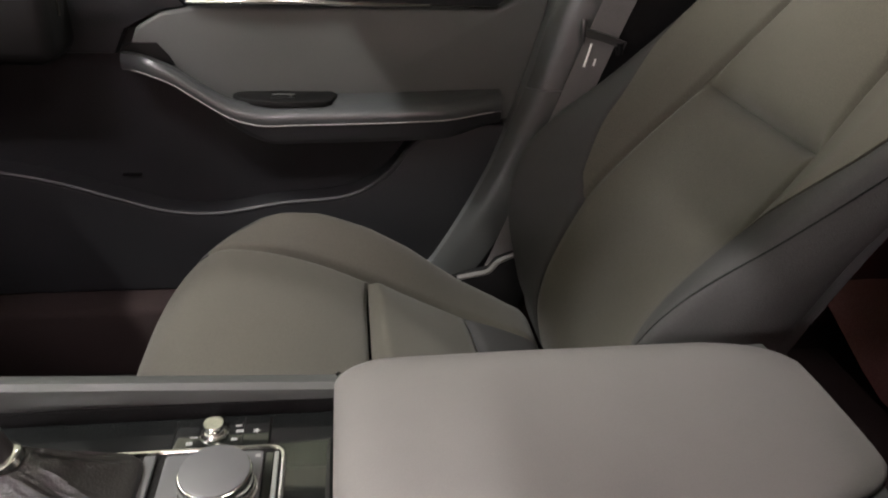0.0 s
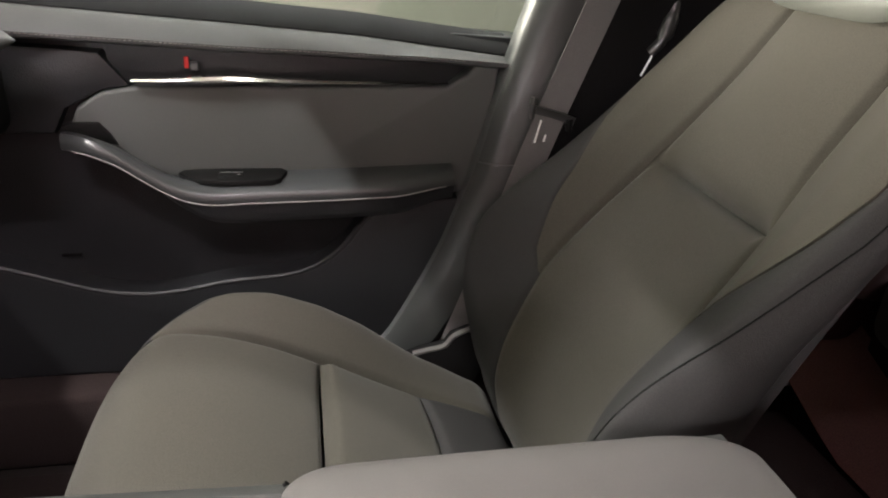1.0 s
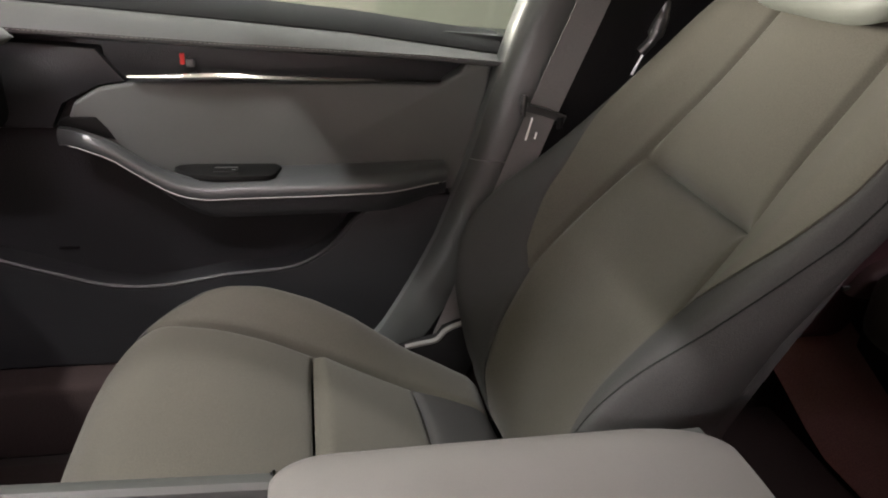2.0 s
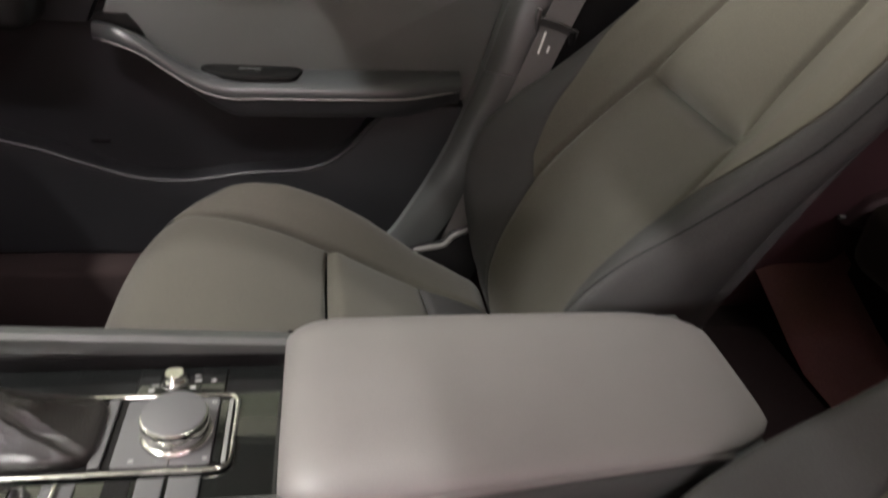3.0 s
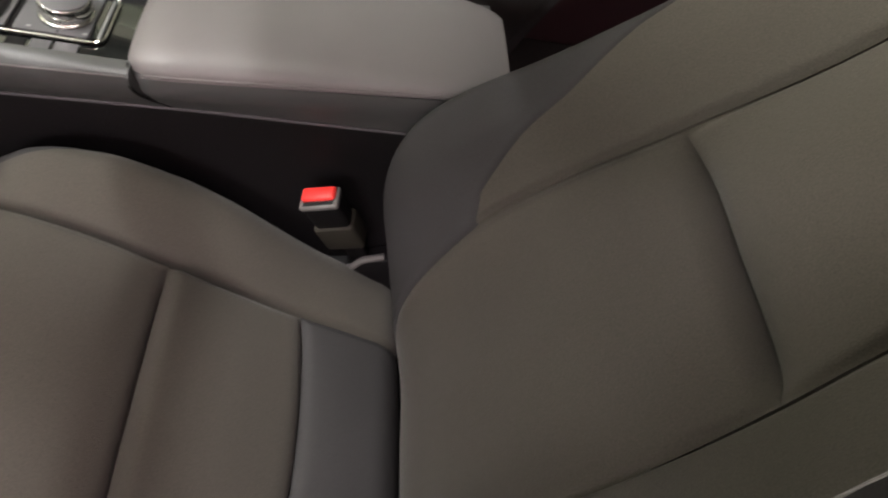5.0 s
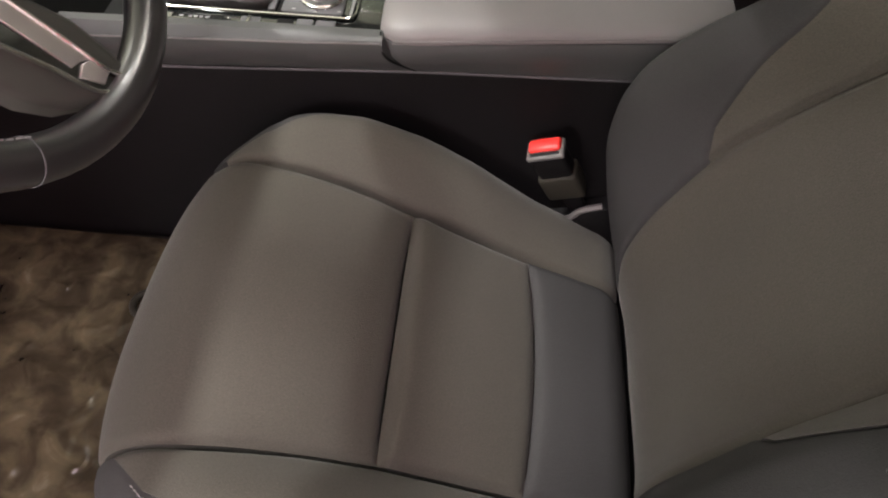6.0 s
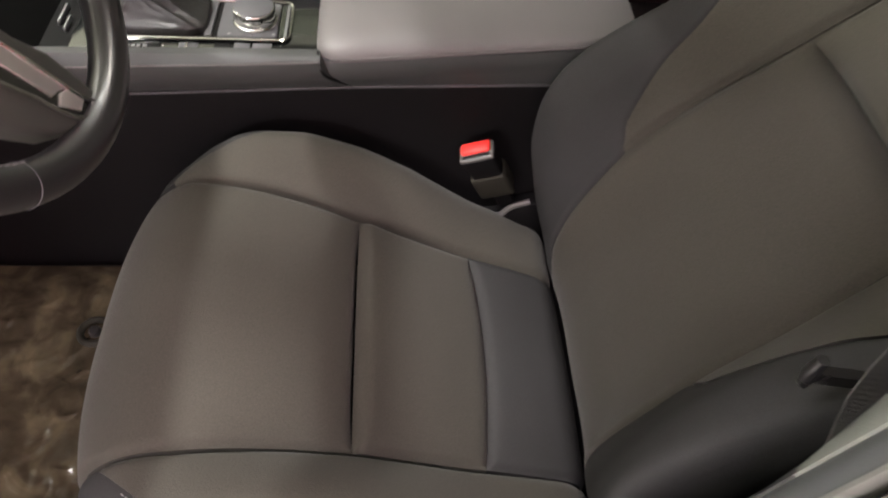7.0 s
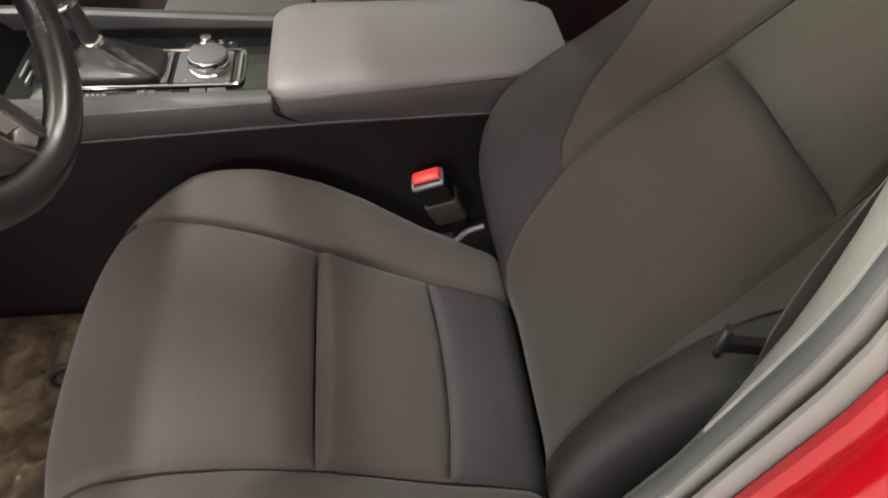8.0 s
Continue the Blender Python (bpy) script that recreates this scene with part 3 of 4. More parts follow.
TRIMLINE = [(-0.75, 0.375), (-0.3, 0.402), (0.0, 0.422), (0.25, 0.432), (0.36, 0.436)]
for sg in (-1, 1):
    xs = np.linspace(-0.75, 0.355, 28)
    wall = [[(x, sg * (0.088 + 0.012 * k), FLOOR + (line_z(x, TRIMLINE) - FLOOR) * (1 - k)) for k in np.linspace(0, 1, 6)] for x in xs]
    part("side_panel", sheet(wall), PLASTIC, console, "black grained side panel")
    part("edge_trim", tube([(x, sg * 0.0895, line_z(x, TRIMLINE)) for x in xs], 0.0018, 6), BUTTON, console, "thin grey edge line")
    rail = []
    for x in np.linspace(-0.75, -0.047, 26):
        lo = line_z(x, TRIMLINE)
        hi = rail_top(x) if sg < 0 else float(np.interp(x, [-0.75, -0.35, -0.047], [0.502, 0.4925, 0.4765]))
        cut = float(np.interp(x, [-0.7, -0.22, -0.16, -0.05], [0.440, 0.4660, 0.4685, 0.4755])) if sg < 0 else hi - 0.009
        sec = [(0.092, hi - 0.022), (0.088, hi - 0.010), (0.0885, hi - 0.004), (0.093, hi), (0.104, hi - 0.0008), (0.1095, cut + 0.0035), (0.1120, cut + 0.0012), (0.1108, cut), (0.1132, cut - 0.0015), (0.1138, cut - 0.008), (0.112, cut - 0.020), (0.1035, lo + 0.022), (0.0945, lo + 0.008), (0.0905, lo + 0.004)]
        rail.append([(x + 0.036 * smooth(hi - 0.02, lo, z) * smooth(-0.2, -0.047, x), sg * w, z) for w, z in sec])
    part("inner_wall", box(-0.75, min(sg * 0.0895, sg * 0.094), 0.43, -0.04, max(sg * 0.0895, sg * 0.094), 0.462), PLASTIC, console)
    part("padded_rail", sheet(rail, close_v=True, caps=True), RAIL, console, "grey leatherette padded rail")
    seam = [(x, sg * 0.1130, float(np.interp(x, [-0.7, -0.22, -0.16, -0.05], [0.440, 0.4660, 0.4685, 0.4755]))) for x in np.linspace(-0.7, -0.05, 40)]
    if sg < 0:
        part("seam", tube(seam, 0.0009, 6), LEATHER, console, "raised seam line")

# armrest lid and its box
lid = []
for i, x in enumerate(np.r_[-0.052 + 0.044 * np.linspace(0, 1, 11) ** 1.8, np.linspace(0, 0.27, 12), np.linspace(0.29, 0.346, 8)]):
    e = 1.0
    if x < 0.0:
        e = math.sqrt(max(0.02, 1 - ((0.0 - x) / 0.053) ** 2))
    if x > 0.26:
        e = math.sqrt(max(0.02, 1 - ((x - 0.26) / 0.086) ** 2))
    turn = 1 - math.sqrt(max(0.02, 1 - (max(0.0, -0.010 - x) / 0.0425) ** 2))
    half = 0.110 - 0.024 * turn - (0.0 if x < 0.1 else 0.034) * (1 - e) - np.interp(x, [0, 0.35], [0, 0.018])
    base = np.interp(x, [-0.05, 0.35], [0.474, 0.500])
    hgt = (np.interp(x, [-0.05, 0.1, 0.35], [0.503, 0.5085, 0.512]) - base) * (0.35 + 0.65 * e)
    row = []
    for a in np.linspace(0, math.pi, 25):
        c, sn = math.cos(a), math.sin(a)
        row.append((x, half * math.copysign(abs(c) ** 0.60, c), base + hgt * abs(sn) ** 0.72))
    lid.append(row + [(x, -half * 0.9, base - 0.004), (x, half * 0.9, base - 0.004)])
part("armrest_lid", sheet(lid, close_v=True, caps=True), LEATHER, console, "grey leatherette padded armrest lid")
for dz, dy in ((0.0030, 0.0006), (-0.0008, 0.0)):
    seam = [(x, -(0.1098 - np.interp(x, [0, 0.35], [0, 0.018])) - dy, np.interp(x, [-0.05, 0.35], [0.474, 0.500]) + dz) for x in np.linspace(-0.036, 0.30, 44)]
    part("lid_seam", tube(seam, 0.0009, 6), LEATHER, console, "raised stitched seam")
bin_rows = []
for x in np.r_[np.linspace(-0.0475, -0.010, 8), np.linspace(0.0, 0.335, 18)]:
    lo, hi = line_z(x, TRIMLINE), np.interp(x, [-0.05, 0.35], [0.472, 0.497])
    xl = x + (0.036 * (1 - smooth(-0.045, 0.06, x)))
    n = np.interp(x, [0, 0.35], [0.0015, 0.0175]) 
    m = n + 0.022 * (1 - math.sqrt(max(0.02, 1 - (max(0.0, -0.010 - x) / 0.0425) ** 2)))
    half = [(xl, 0.089, lo + 0.002), (x + 0.85 * (xl - x), 0.0945 - 0.4 * n, lo + 0.008), (x + 0.6 * (xl - x), 0.1045 - n, lo + 0.022), (x + 0.28 * (xl - x), 0.1122 - 0.6 * n - 0.4 * m, hi - 0.019), (x, 0.1122 - m, hi - 0.006), (x, 0.1110 - m, hi), (x, 0.100 - m, hi + 0.001)]
    bin_rows.append([(px, -py, pz) for px, py, pz in half] + half[::-1])
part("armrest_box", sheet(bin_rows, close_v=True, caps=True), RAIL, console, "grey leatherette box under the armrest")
for sg in (-1, 1):
    gap = spline([(-0.0500, sg * 0.098, 0.481), (-0.0485, sg * 0.1100, 0.472), (-0.0465, sg * 0.1125, 0.463), (-0.042, sg * 0.1105, 0.454), (-0.031, sg * 0.1040, 0.442), (-0.011, sg * 0.0915, 0.425)], 24)
    part("lid_gap", tube(gap, 0.0014, 8), BLACK, console, "dark gap before the armrest")
part("rear_panel", box(0.33, -0.082, FLOOR, 0.352, 0.082, 0.47, 0.008), PLASTIC, console)

stack = sheet([[(x, y, z) for y in np.linspace(-0.13, 0.13, 5)] for x, z in spline([(-0.398, 0.446), (-0.455, 0.50), (-0.52, 0.60), (-0.60, 0.70), (-0.75, 0.76)], 14)])
bmesh.ops.solidify(stack, geom=stack.faces[:], thickness=0.04)
part("centre_column", stack, BLACK, console, "black centre console column")
for x, y0, y1 in ((-0.3845, -0.010, 0.030), (-0.3735, -0.024, 0.004)):
    part("tray_strip", box(x - 0.0016, y0, 0.4455, x + 0.0016, y1, 0.4525, 0.0008), SILVER, console, "thin silver strip")

# top plate, gear gate, knobs and switches
part("top_plate", box(-0.362, -0.088, 0.42, -0.035, 0.088, 0.450, 0.002), GLOSS, console, "glossy black top plate")


def rounded(x0, y0, x1, y1, r, n=5):
    out = []
    for cx, cy, a0 in ((x1 - r, y1 - r, 0), (x0 + r, y1 - r, 90), (x0 + r, y0 + r, 180), (x1 - r, y0 + r, 270)):
        out += [(cx + r * math.cos(radians(a0 + a)), cy + r * math.sin(radians(a0 + a))) for a in np.linspace(0, 90, n)]
    return out


ring = [(x, y, 0.4535) for x, y in rounded(-0.345, -0.041, -0.092, 0.045, 0.012)]
part("front_tray", box(-0.75, -0.088, 0.41, -0.3625, 0.088, 0.446, 0.002), BLACK, console, "black tray before the gear gate")
part("bezel", tube(ring, 0.0022, 8, closed=True), CHROME, console, "chrome frame round the gear gate")
part("gate_floor", prism(rounded(-0.343, -0.039, -0.094, 0.043, 0.011), 0.4505, 0.4525, 0, axis="z"), PLASTIC, console)
plate = part("control_plate", prism(rounded(-0.183, -0.036, -0.108, 0.040, 0.004), 0.4525, 0.4550, 0.0008, axis="z"), BUTTON, console, "grey plate round the turn knob")
part("plate_gap", box(-0.1395, -0.036, 0.4551, -0.1385, -0.030, 0.4554), GLOSS, plate)
dial = part("turn_knob", lathe([(0.001, 0.455), (0.028, 0.455), (0.0290, 0.4565), (0.0280, 0.458), (0.0262, 0.4585), (0.0272, 0.461), (0.0272, 0.473), (0.0262, 0.4752), (0.0255, 0.4755)], 40, (-0.138, 0.0, 0)), CHROME, console, "chrome-sided turn knob")
part("knob_cap", lathe([(0.0256, 0.4750), (0.0253, 0.4770), (0.0243, 0.4776), (0.001, 0.4774)], 40, (-0.138, 0.0, 0)), BUTTON, dial, "grey knob cap")
pad = part("volume_plate", prism(rounded(-0.181, 0.0475, -0.106, 0.083, 0.003), 0.4502, 0.4525, 0.0006, axis="z"), GLOSS, console)
volume = part("volume_knob", lathe([(0.012, 0.452), (0.0122, 0.4550), (0.0105, 0.4572), (0.0088, 0.4585), (0.0086, 0.4625), (0.0078, 0.4636), (0.0005, 0.4636)], 28, (-0.150, 0.065, 0)), CHROME, console, "small chrome volume knob")

part("gate_strip", box(-0.199, -0.036, 0.4525, -0.190, 0.040, 0.4562, 0.001), BUTTON, console, "grey strip across the gate")
part("gate_slot", box(-0.106, -0.034, 0.4526, -0.1005, 0.038, 0.4536), GLOSS, console)
part("gate_front_edge", box(-0.339, -0.020, 0.4526, -0.3285, 0.042, 0.4600, 0.002), SILVER, console, "silver edge strip")
part("gate_edge", box(-0.0995, -0.034, 0.4526, -0.0960, 0.038, 0.4548, 0.0006), SILVER, console, "silver edge strip")
for i, (x0, x1) in enumerate(((-0.160, -0.140), (-0.137, -0.113))):
    part("push_button", box(x0, -0.078, 0.4502, x1, -0.046, 0.4530, 0.001), BUTTON, console, "grey push button")
part("switch_well", box(-0.184, -0.078, 0.4502, -0.165, -0.046, 0.4512), PLASTIC, console)
rocker = part("mode_switch", box(-0.228, -0.070, 0.4502, -0.204, -0.047, 0.4520, 0.001), BUTTON, console, "grey rocker switch")
part("rocker_bar", box(-0.219, -0.068, 0.4520, -0.2155, -0.049, 0.4560, 0.001), CHROME, rocker, "chrome bar")
gate = part("gear_display", box(-0.312, -0.068, 0.4502, -0.250, -0.046, 0.4514, 0.0005), GLOSS, console, "dark gear display")
for x, y, w, h in ((-0.303, -0.053, 0.005, 0.004), (-0.291, -0.053, 0.004, 0.004), (-0.2845, -0.053, 0.004, 0.004), (-0.278, -0.053, 0.004, 0.004), (-0.271, -0.053, 0.005, 0.004), (-0.268, -0.060, 0.004, 0.003), (-0.2615, -0.060, 0.003, 0.003)):
    part("mark", box(x, y - h, 0.4514, x + w, y, 0.4517), WHITE, gate, "white mark")
for x, y, w, h in ((-0.169, 0.060, 0.006, 0.0012), (-0.171, 0.052, 0.005, 0.004), (-0.134, 0.071, 0.005, 0.002), (-0.133, 0.064, 0.006, 0.003), (-0.136, 0.055, 0.005, 0.003)):
    part("mark", box(x, y, 0.4525, x + w, y + h, 0.4528), WHITE, pad, "white mark")
for x0, x1 in ((-0.1825, -0.1812), (-0.1058, -0.1045)):
    part("plate_gap", box(x0, 0.0475, 0.4502, x1, 0.083, 0.4506), BLACK, pad, "dark gap line")
part("button_gap", box(-0.1275, 0.049, 0.4525, -0.1265, 0.082, 0.4527), PLASTIC, pad)
star = [(-0.1165 + (0.0034 if i % 2 == 0 else 0.0015) * math.cos(math.pi * i / 5), 0.065 + (0.0034 if i % 2 == 0 else 0.0015) * math.sin(math.pi * i / 5)) for i in range(10)]
part("star_mark", prism(star, 0.4525, 0.4528, 0, axis="z"), WHITE, pad, "white star mark")
for x, y in ((-0.112, 0.034), (-0.168, -0.030), (-0.112, -0.030)):
    part("mark", box(x - 0.002, y - 0.0015, 0.4550, x + 0.002, y + 0.0015, 0.4553), WHITE, plate, "pale mark")

boot_rows = []
FOLDS = [(0.25, 0.30, 0.010), (0.95, 0.22, 0.006), (2.1, 0.30, 0.007), (3.4, 0.35, 0.007), (4.5, 0.22, 0.006), (5.25, 0.25, 0.011), (5.85, 0.16, 0.006)]
for h in np.linspace(0, 1, 18):
    row = []
    for a in np.linspace(0, 2 * math.pi, 96, endpoint=False):
        c, sn = math.cos(a), math.sin(a)
        bx, by = 0.066 * math.copysign(abs(c) ** 0.35, c), 0.037 * math.copysign(abs(sn) ** 0.35, sn)
        k = max(0.0, (h - 0.10) / 0.90)
        q = k**0.9
        free = math.sin(math.pi * min(1.0, k * 1.05)) ** 0.8
        fold = 0.0
        for at, wide, high in FOLDS:
            d = (a + 0.35 * k * math.sin(3 * at) - at + math.pi) % (2 * math.pi) - math.pi
            fold += 1.0 * high * math.exp(-abs(d / wide))
        sag = -0.0045 * free
        wrinkle = 0.0085 * (0.55 - abs(noise.noise((1.9 * c + 3.1, 1.9 * sn, 1.6 * k)))) + 0.003 * (0.4 - abs(noise.noise((5 * c, 5 * sn + 2.0, 3.0 * k))))
        z = 0.453 + 0.009 * min(1.0, h / 0.10) ** 0.5 + 0.030 * q**2.0 + (fold + sag + wrinkle) * free
        row.append((-0.262 + bx + (0.016 * c - 0.019 - bx) * q, 0.002 + by + (0.016 * sn + 0.004 - by) * q, z))
    boot_rows.append(row)
boot_mesh = sheet(boot_rows, close_v=True, caps=True)
shifter = thing("gear_lever", "black leather gear lever with a gathered boot and chrome ring", "gear lever", (-0.28, 0.005, 0.4525))
part("boot", boot_mesh, BOOT, shifter, "gathered black leather boot")
part("collar", lathe([(0.0125, 0), (0.0155, 0.002), (0.0150, 0.007), (0.0125, 0.009)], 28, (-0.281, 0.006, 0.489), (-0.25, -0.05, 1)), CHROME, shifter, "chrome ring")
part("knob_ring", lathe([(0.0145, -0.004), (0.0205, -0.003), (0.0215, 0.0), (0.0205, 0.003), (0.0145, 0.004)], 28, (-0.3015, 0.0015, 0.551), (-0.28, -0.05, 1)), CHROME, shifter, "chrome ring under the grip")
part("stem", tube([(-0.282, 0.006, 0.49), (-0.292, 0.004, 0.53), (-0.300, 0.002, 0.555)], [0.012, 0.012, 0.014], 16), HIDE, shifter)
part("knob", tube([(-0.300, 0.002, 0.545), (-0.303, 0.001, 0.56), (-0.308, 0.0, 0.585), (-0.316, -0.002, 0.61), (-0.325, -0.004, 0.625)], [0.012, 0.020, 0.024, 0.023, 0.010], 20), HIDE, shifter, "black leather grip")

# ---- passenger door ----
door = thing("front_door", "black front door lining with padded armrest and chrome pull", "car door", (0, 0.75, 0.2))
part("door_core", prism([(-0.63, 0.20), (0.085, 0.20), (0.145, 0.27), (0.23, 0.44), (0.287, 0.60), (0.317, 0.74), (-0.63, 0.79)], 0.82, 0.742, 0.004), DOORP, door, "black door core")
ledge = []
for x in np.linspace(-0.63, 0.285, 30):
    zt = np.interp(x, [-0.63, -0.41, -0.125, 0.065, 0.285], [0.785, 0.775, 0.756, 0.742, 0.716])
    zb = np.interp(x, [-0.63, -0.363, -0.124, 0.162, 0.285], [0.748, 0.736, 0.724, 0.713, 0.705])
    ledge.append([(x, 0.752, zb - 0.006), (x, 0.700, zb - 0.004), (x, 0.690, zb), (x, 0.688, zb + 0.006), (x, 0.694, zb + 0.4 * (zt - zb)), (x, 0.712, zt - 0.004), (x, 0.722, zt), (x, 0.745, zt - 0.004)])
part("upper_ledge", sheet(ledge, close_v=True, caps=True), LEDGE, door, "soft padded ledge under the window")
belt_line = [[(x, w, np.interp(x, [-0.63, -0.41, -0.125, 0.065, 0.285], [0.785, 0.775, 0.756, 0.742, 0.716]) + dz) for w, dz in ((0.724, -0.008), (0.722, 0.002), (0.728, 0.010), (0.752, 0.024), (0.765, 0.028), (0.767, 0.010), (0.766, -0.01))] for x in np.linspace(-0.63, 0.29, 24)]
part("window_belt", sheet(belt_line, close_v=True, caps=True), BELTM, door, "black strip along the window")
part("stitching", dashes([(x, 0.6885, np.interp(x, [-0.63, -0.363, -0.124, 0.162, 0.285], [0.748, 0.736, 0.724, 0.713, 0.705]) + 0.004) for x in np.linspace(-0.5, 0.22, 60)]), STITCH, door, "grey thread")
part("handle_recess", prism([(-0.29, 0.670), (0.195, 0.674), (0.228, 0.700), (0.236, 0.712), (-0.29, 0.732)], 0.745, 0.722, 0.003), DOORP, door, "black recessed strip")
pull = []
for x in np.linspace(-0.257, 0.193, 40):
    zc = 0.678 + 0.004 * math.exp(-((x + 0.13) / 0.06) ** 2)
    h = np.interp(x, [-0.257, -0.15, -0.10, 0.0, 0.193], [0.003, 0.006, 0.0055, 0.0040, 0.0012])
    dep = np.interp(x, [-0.257, -0.15, -0.05, 0.193], [0.004, 0.012, 0.006, 0.002])
    pull.append([(x, 0.706, zc - h), (x, 0.702 - dep, zc - h * 0.6), (x, 0.700 - dep, zc), (x, 0.702 - dep, zc + h * 0.8), (x, 0.708, zc + h)])
part("chrome_pull", sheet(pull, close_v=True, caps=True), CHROME, door, "bright chrome trim and door pull")
part("lock_mark", box(-0.1865, 0.716, 0.693, -0.1800, 0.7215, 0.709, 0.001), RED, door, "red lock mark")
part("lock_lever", box(-0.1785, 0.710, 0.690, -0.1660, 0.7215, 0.703, 0.003), BUTTON, door, "grey lock lever")
part("pull_joint", tube([(-0.152, 0.700, 0.676), (-0.1545, 0.688, 0.681), (-0.157, 0.700, 0.687)], 0.0007, 5), BLACK, door)
insert = [(-0.352, 0.600), (-0.335, 0.638), (-0.30, 0.660), (-0.25, 0.669), (0.19, 0.672), (0.222, 0.690), (0.24, 0.714), (0.272, 0.708), (0.268, 0.66), (0.250, 0.59), (0.225, 0.50), (-0.1, 0.50), (-0.24, 0.54)]
part("insert_panel", prism(insert, 0.745, 0.706, 0.006, 3), SOFT, door, "grey leatherette insert")
part("corner_panel", prism([(-0.60, 0.60), (-0.37, 0.60), (-0.352, 0.635), (-0.30, 0.662), (-0.262, 0.668), (-0.298, 0.714), (-0.35, 0.718), (-0.60, 0.73)], 0.745, 0.712, 0.004), DOORP, door)
arm, body = [], []
for x, z in spline([(-0.350, 0.606), (-0.31, 0.604), (-0.28, 0.592), (-0.25, 0.571), (-0.19, 0.536), (-0.16, 0.530), (-0.11, 0.531), (0.03, 0.534), (0.13, 0.538), (0.205, 0.541)], 44):
    q = smooth(-0.26, -0.13, x)
    e = 1 - 0.5 * smooth(0.10, 0.21, x) - 0.35 * (1 - smooth(-0.35, -0.30, x))
    out, low = 0.705 - 0.068 * e, z - (0.020 + 0.032 * q) * (0.6 + 0.4 * e)
    arm.append([(x, 0.742, z + 0.012 - 0.050 * (1 - q)), (x, out + 0.021 + 0.007 * q, z + 0.010 - 0.004 * (1 - q)), (x, out + 0.008 + 0.002 * q, z + 0.006), (x, out + 0.002, z), (x, out, z - 0.007), (x, out + 0.002, z - 0.0145), (x, out + 0.006, z - 0.0165), (x, 0.742, z - 0.0165)])
    body.append([(x, 0.742, z - 0.017), (x, out + 0.006, z - 0.017), (x, out + 0.006, low + 0.014), (x, out + 0.012, low + 0.004), (x, out + 0.03, low), (x, 0.742, low + 0.006)])
part("door_armrest", sheet(arm, close_v=True, caps=True), PAD, door, "padded grey armrest and grip")
part("armrest_body", sheet(body, close_v=True, caps=True), DOORP, door, "darker armrest underside")
part("stitching", tube([(q[5][0], q[5][1] + 0.0002, q[5][2] - 0.0012) for q in arm[1:-1]], 0.0010, 6), STITCH, door, "grey thread line")
part("switch_panel", prism([(-0.205, 0.688), (-0.190, 0.668), (-0.168, 0.655), (-0.140, 0.649), (-0.070, 0.649), (-0.058, 0.658), (-0.050, 0.690), (-0.058, 0.704), (-0.180, 0.704), (-0.200, 0.698)], 0.540, 0.5480, 0.002, axis="z"), BLACK, door, "black switch panel")
switch = part("window_switch", box(-0.148, 0.663, 0.546, -0.112, 0.680, 0.5500, 0.0015), BLACK, door, "window switch")
part("switch_edge", tube([(-0.146, 0.6790, 0.5502), (-0.113, 0.6790, 0.5502)], 0.0006, 5), SILVER, switch, "thin silver edge")
part("switch_mark", box(-0.121, 0.668, 0.5500, -0.1165, 0.671, 0.5503), WHITE, switch, "white mark")
part("grip_cup", prism([(-0.3600, 0.596), (-0.3586, 0.6124), (-0.3395, 0.6185), (-0.308, 0.6185), (-0.2936, 0.601), (-0.285, 0.585)], 0.72, 0.7020, 0.003), BLACK, door, "black grip cup")
lip = spline([(-0.63, 0.435), (-0.477, 0.401), (-0.40, 0.374), (-0.32, 0.350), (-0.267, 0.346), (-0.153, 0.362), (-0.009, 0.386), (0.03, 0.415), (0.065, 0.46), (0.10, 0.488), (0.225, 0.495)], 46)
part("lower_panel", prism([tuple(p) for p in lip] + [(0.205, 0.43), (0.12, 0.265), (0.06, 0.20), (-0.63, 0.20)], 0.745, 0.696, 0.008, 3), DOORP, door, "black lower panel with the door pocket")
part("pocket_lip", tube([(p[0], 0.7005, p[1] - 0.0035) for p in lip[:-4]], 0.0055, 8), DOORP, door, "rounded pocket lip")
part("pocket_mark", box(-0.40, 0.735, 0.396, -0.37, 0.741, 0.400, 0.001), PLASTIC, door)
glass_m = bpy.data.materials.new("window_glass")
glass_m.use_nodes = True
gb = glass_m.node_tree.nodes["Principled BSDF"]
gb.inputs["Transmission Weight"].default_value, gb.inputs["Roughness"].default_value, gb.inputs["IOR"].default_value = 1.0, 0.0, 1.45
gb.inputs["Base Color"].default_value = (0.86, 0.92, 0.86, 1)
pane = part("window_pane", prism([(-0.60, 0.77), (0.30, 0.71), (0.42, 1.08), (-0.15, 1.10)], 0.772, 0.768, 0), glass_m, door, "clear window pane")
pane.visible_shadow = False

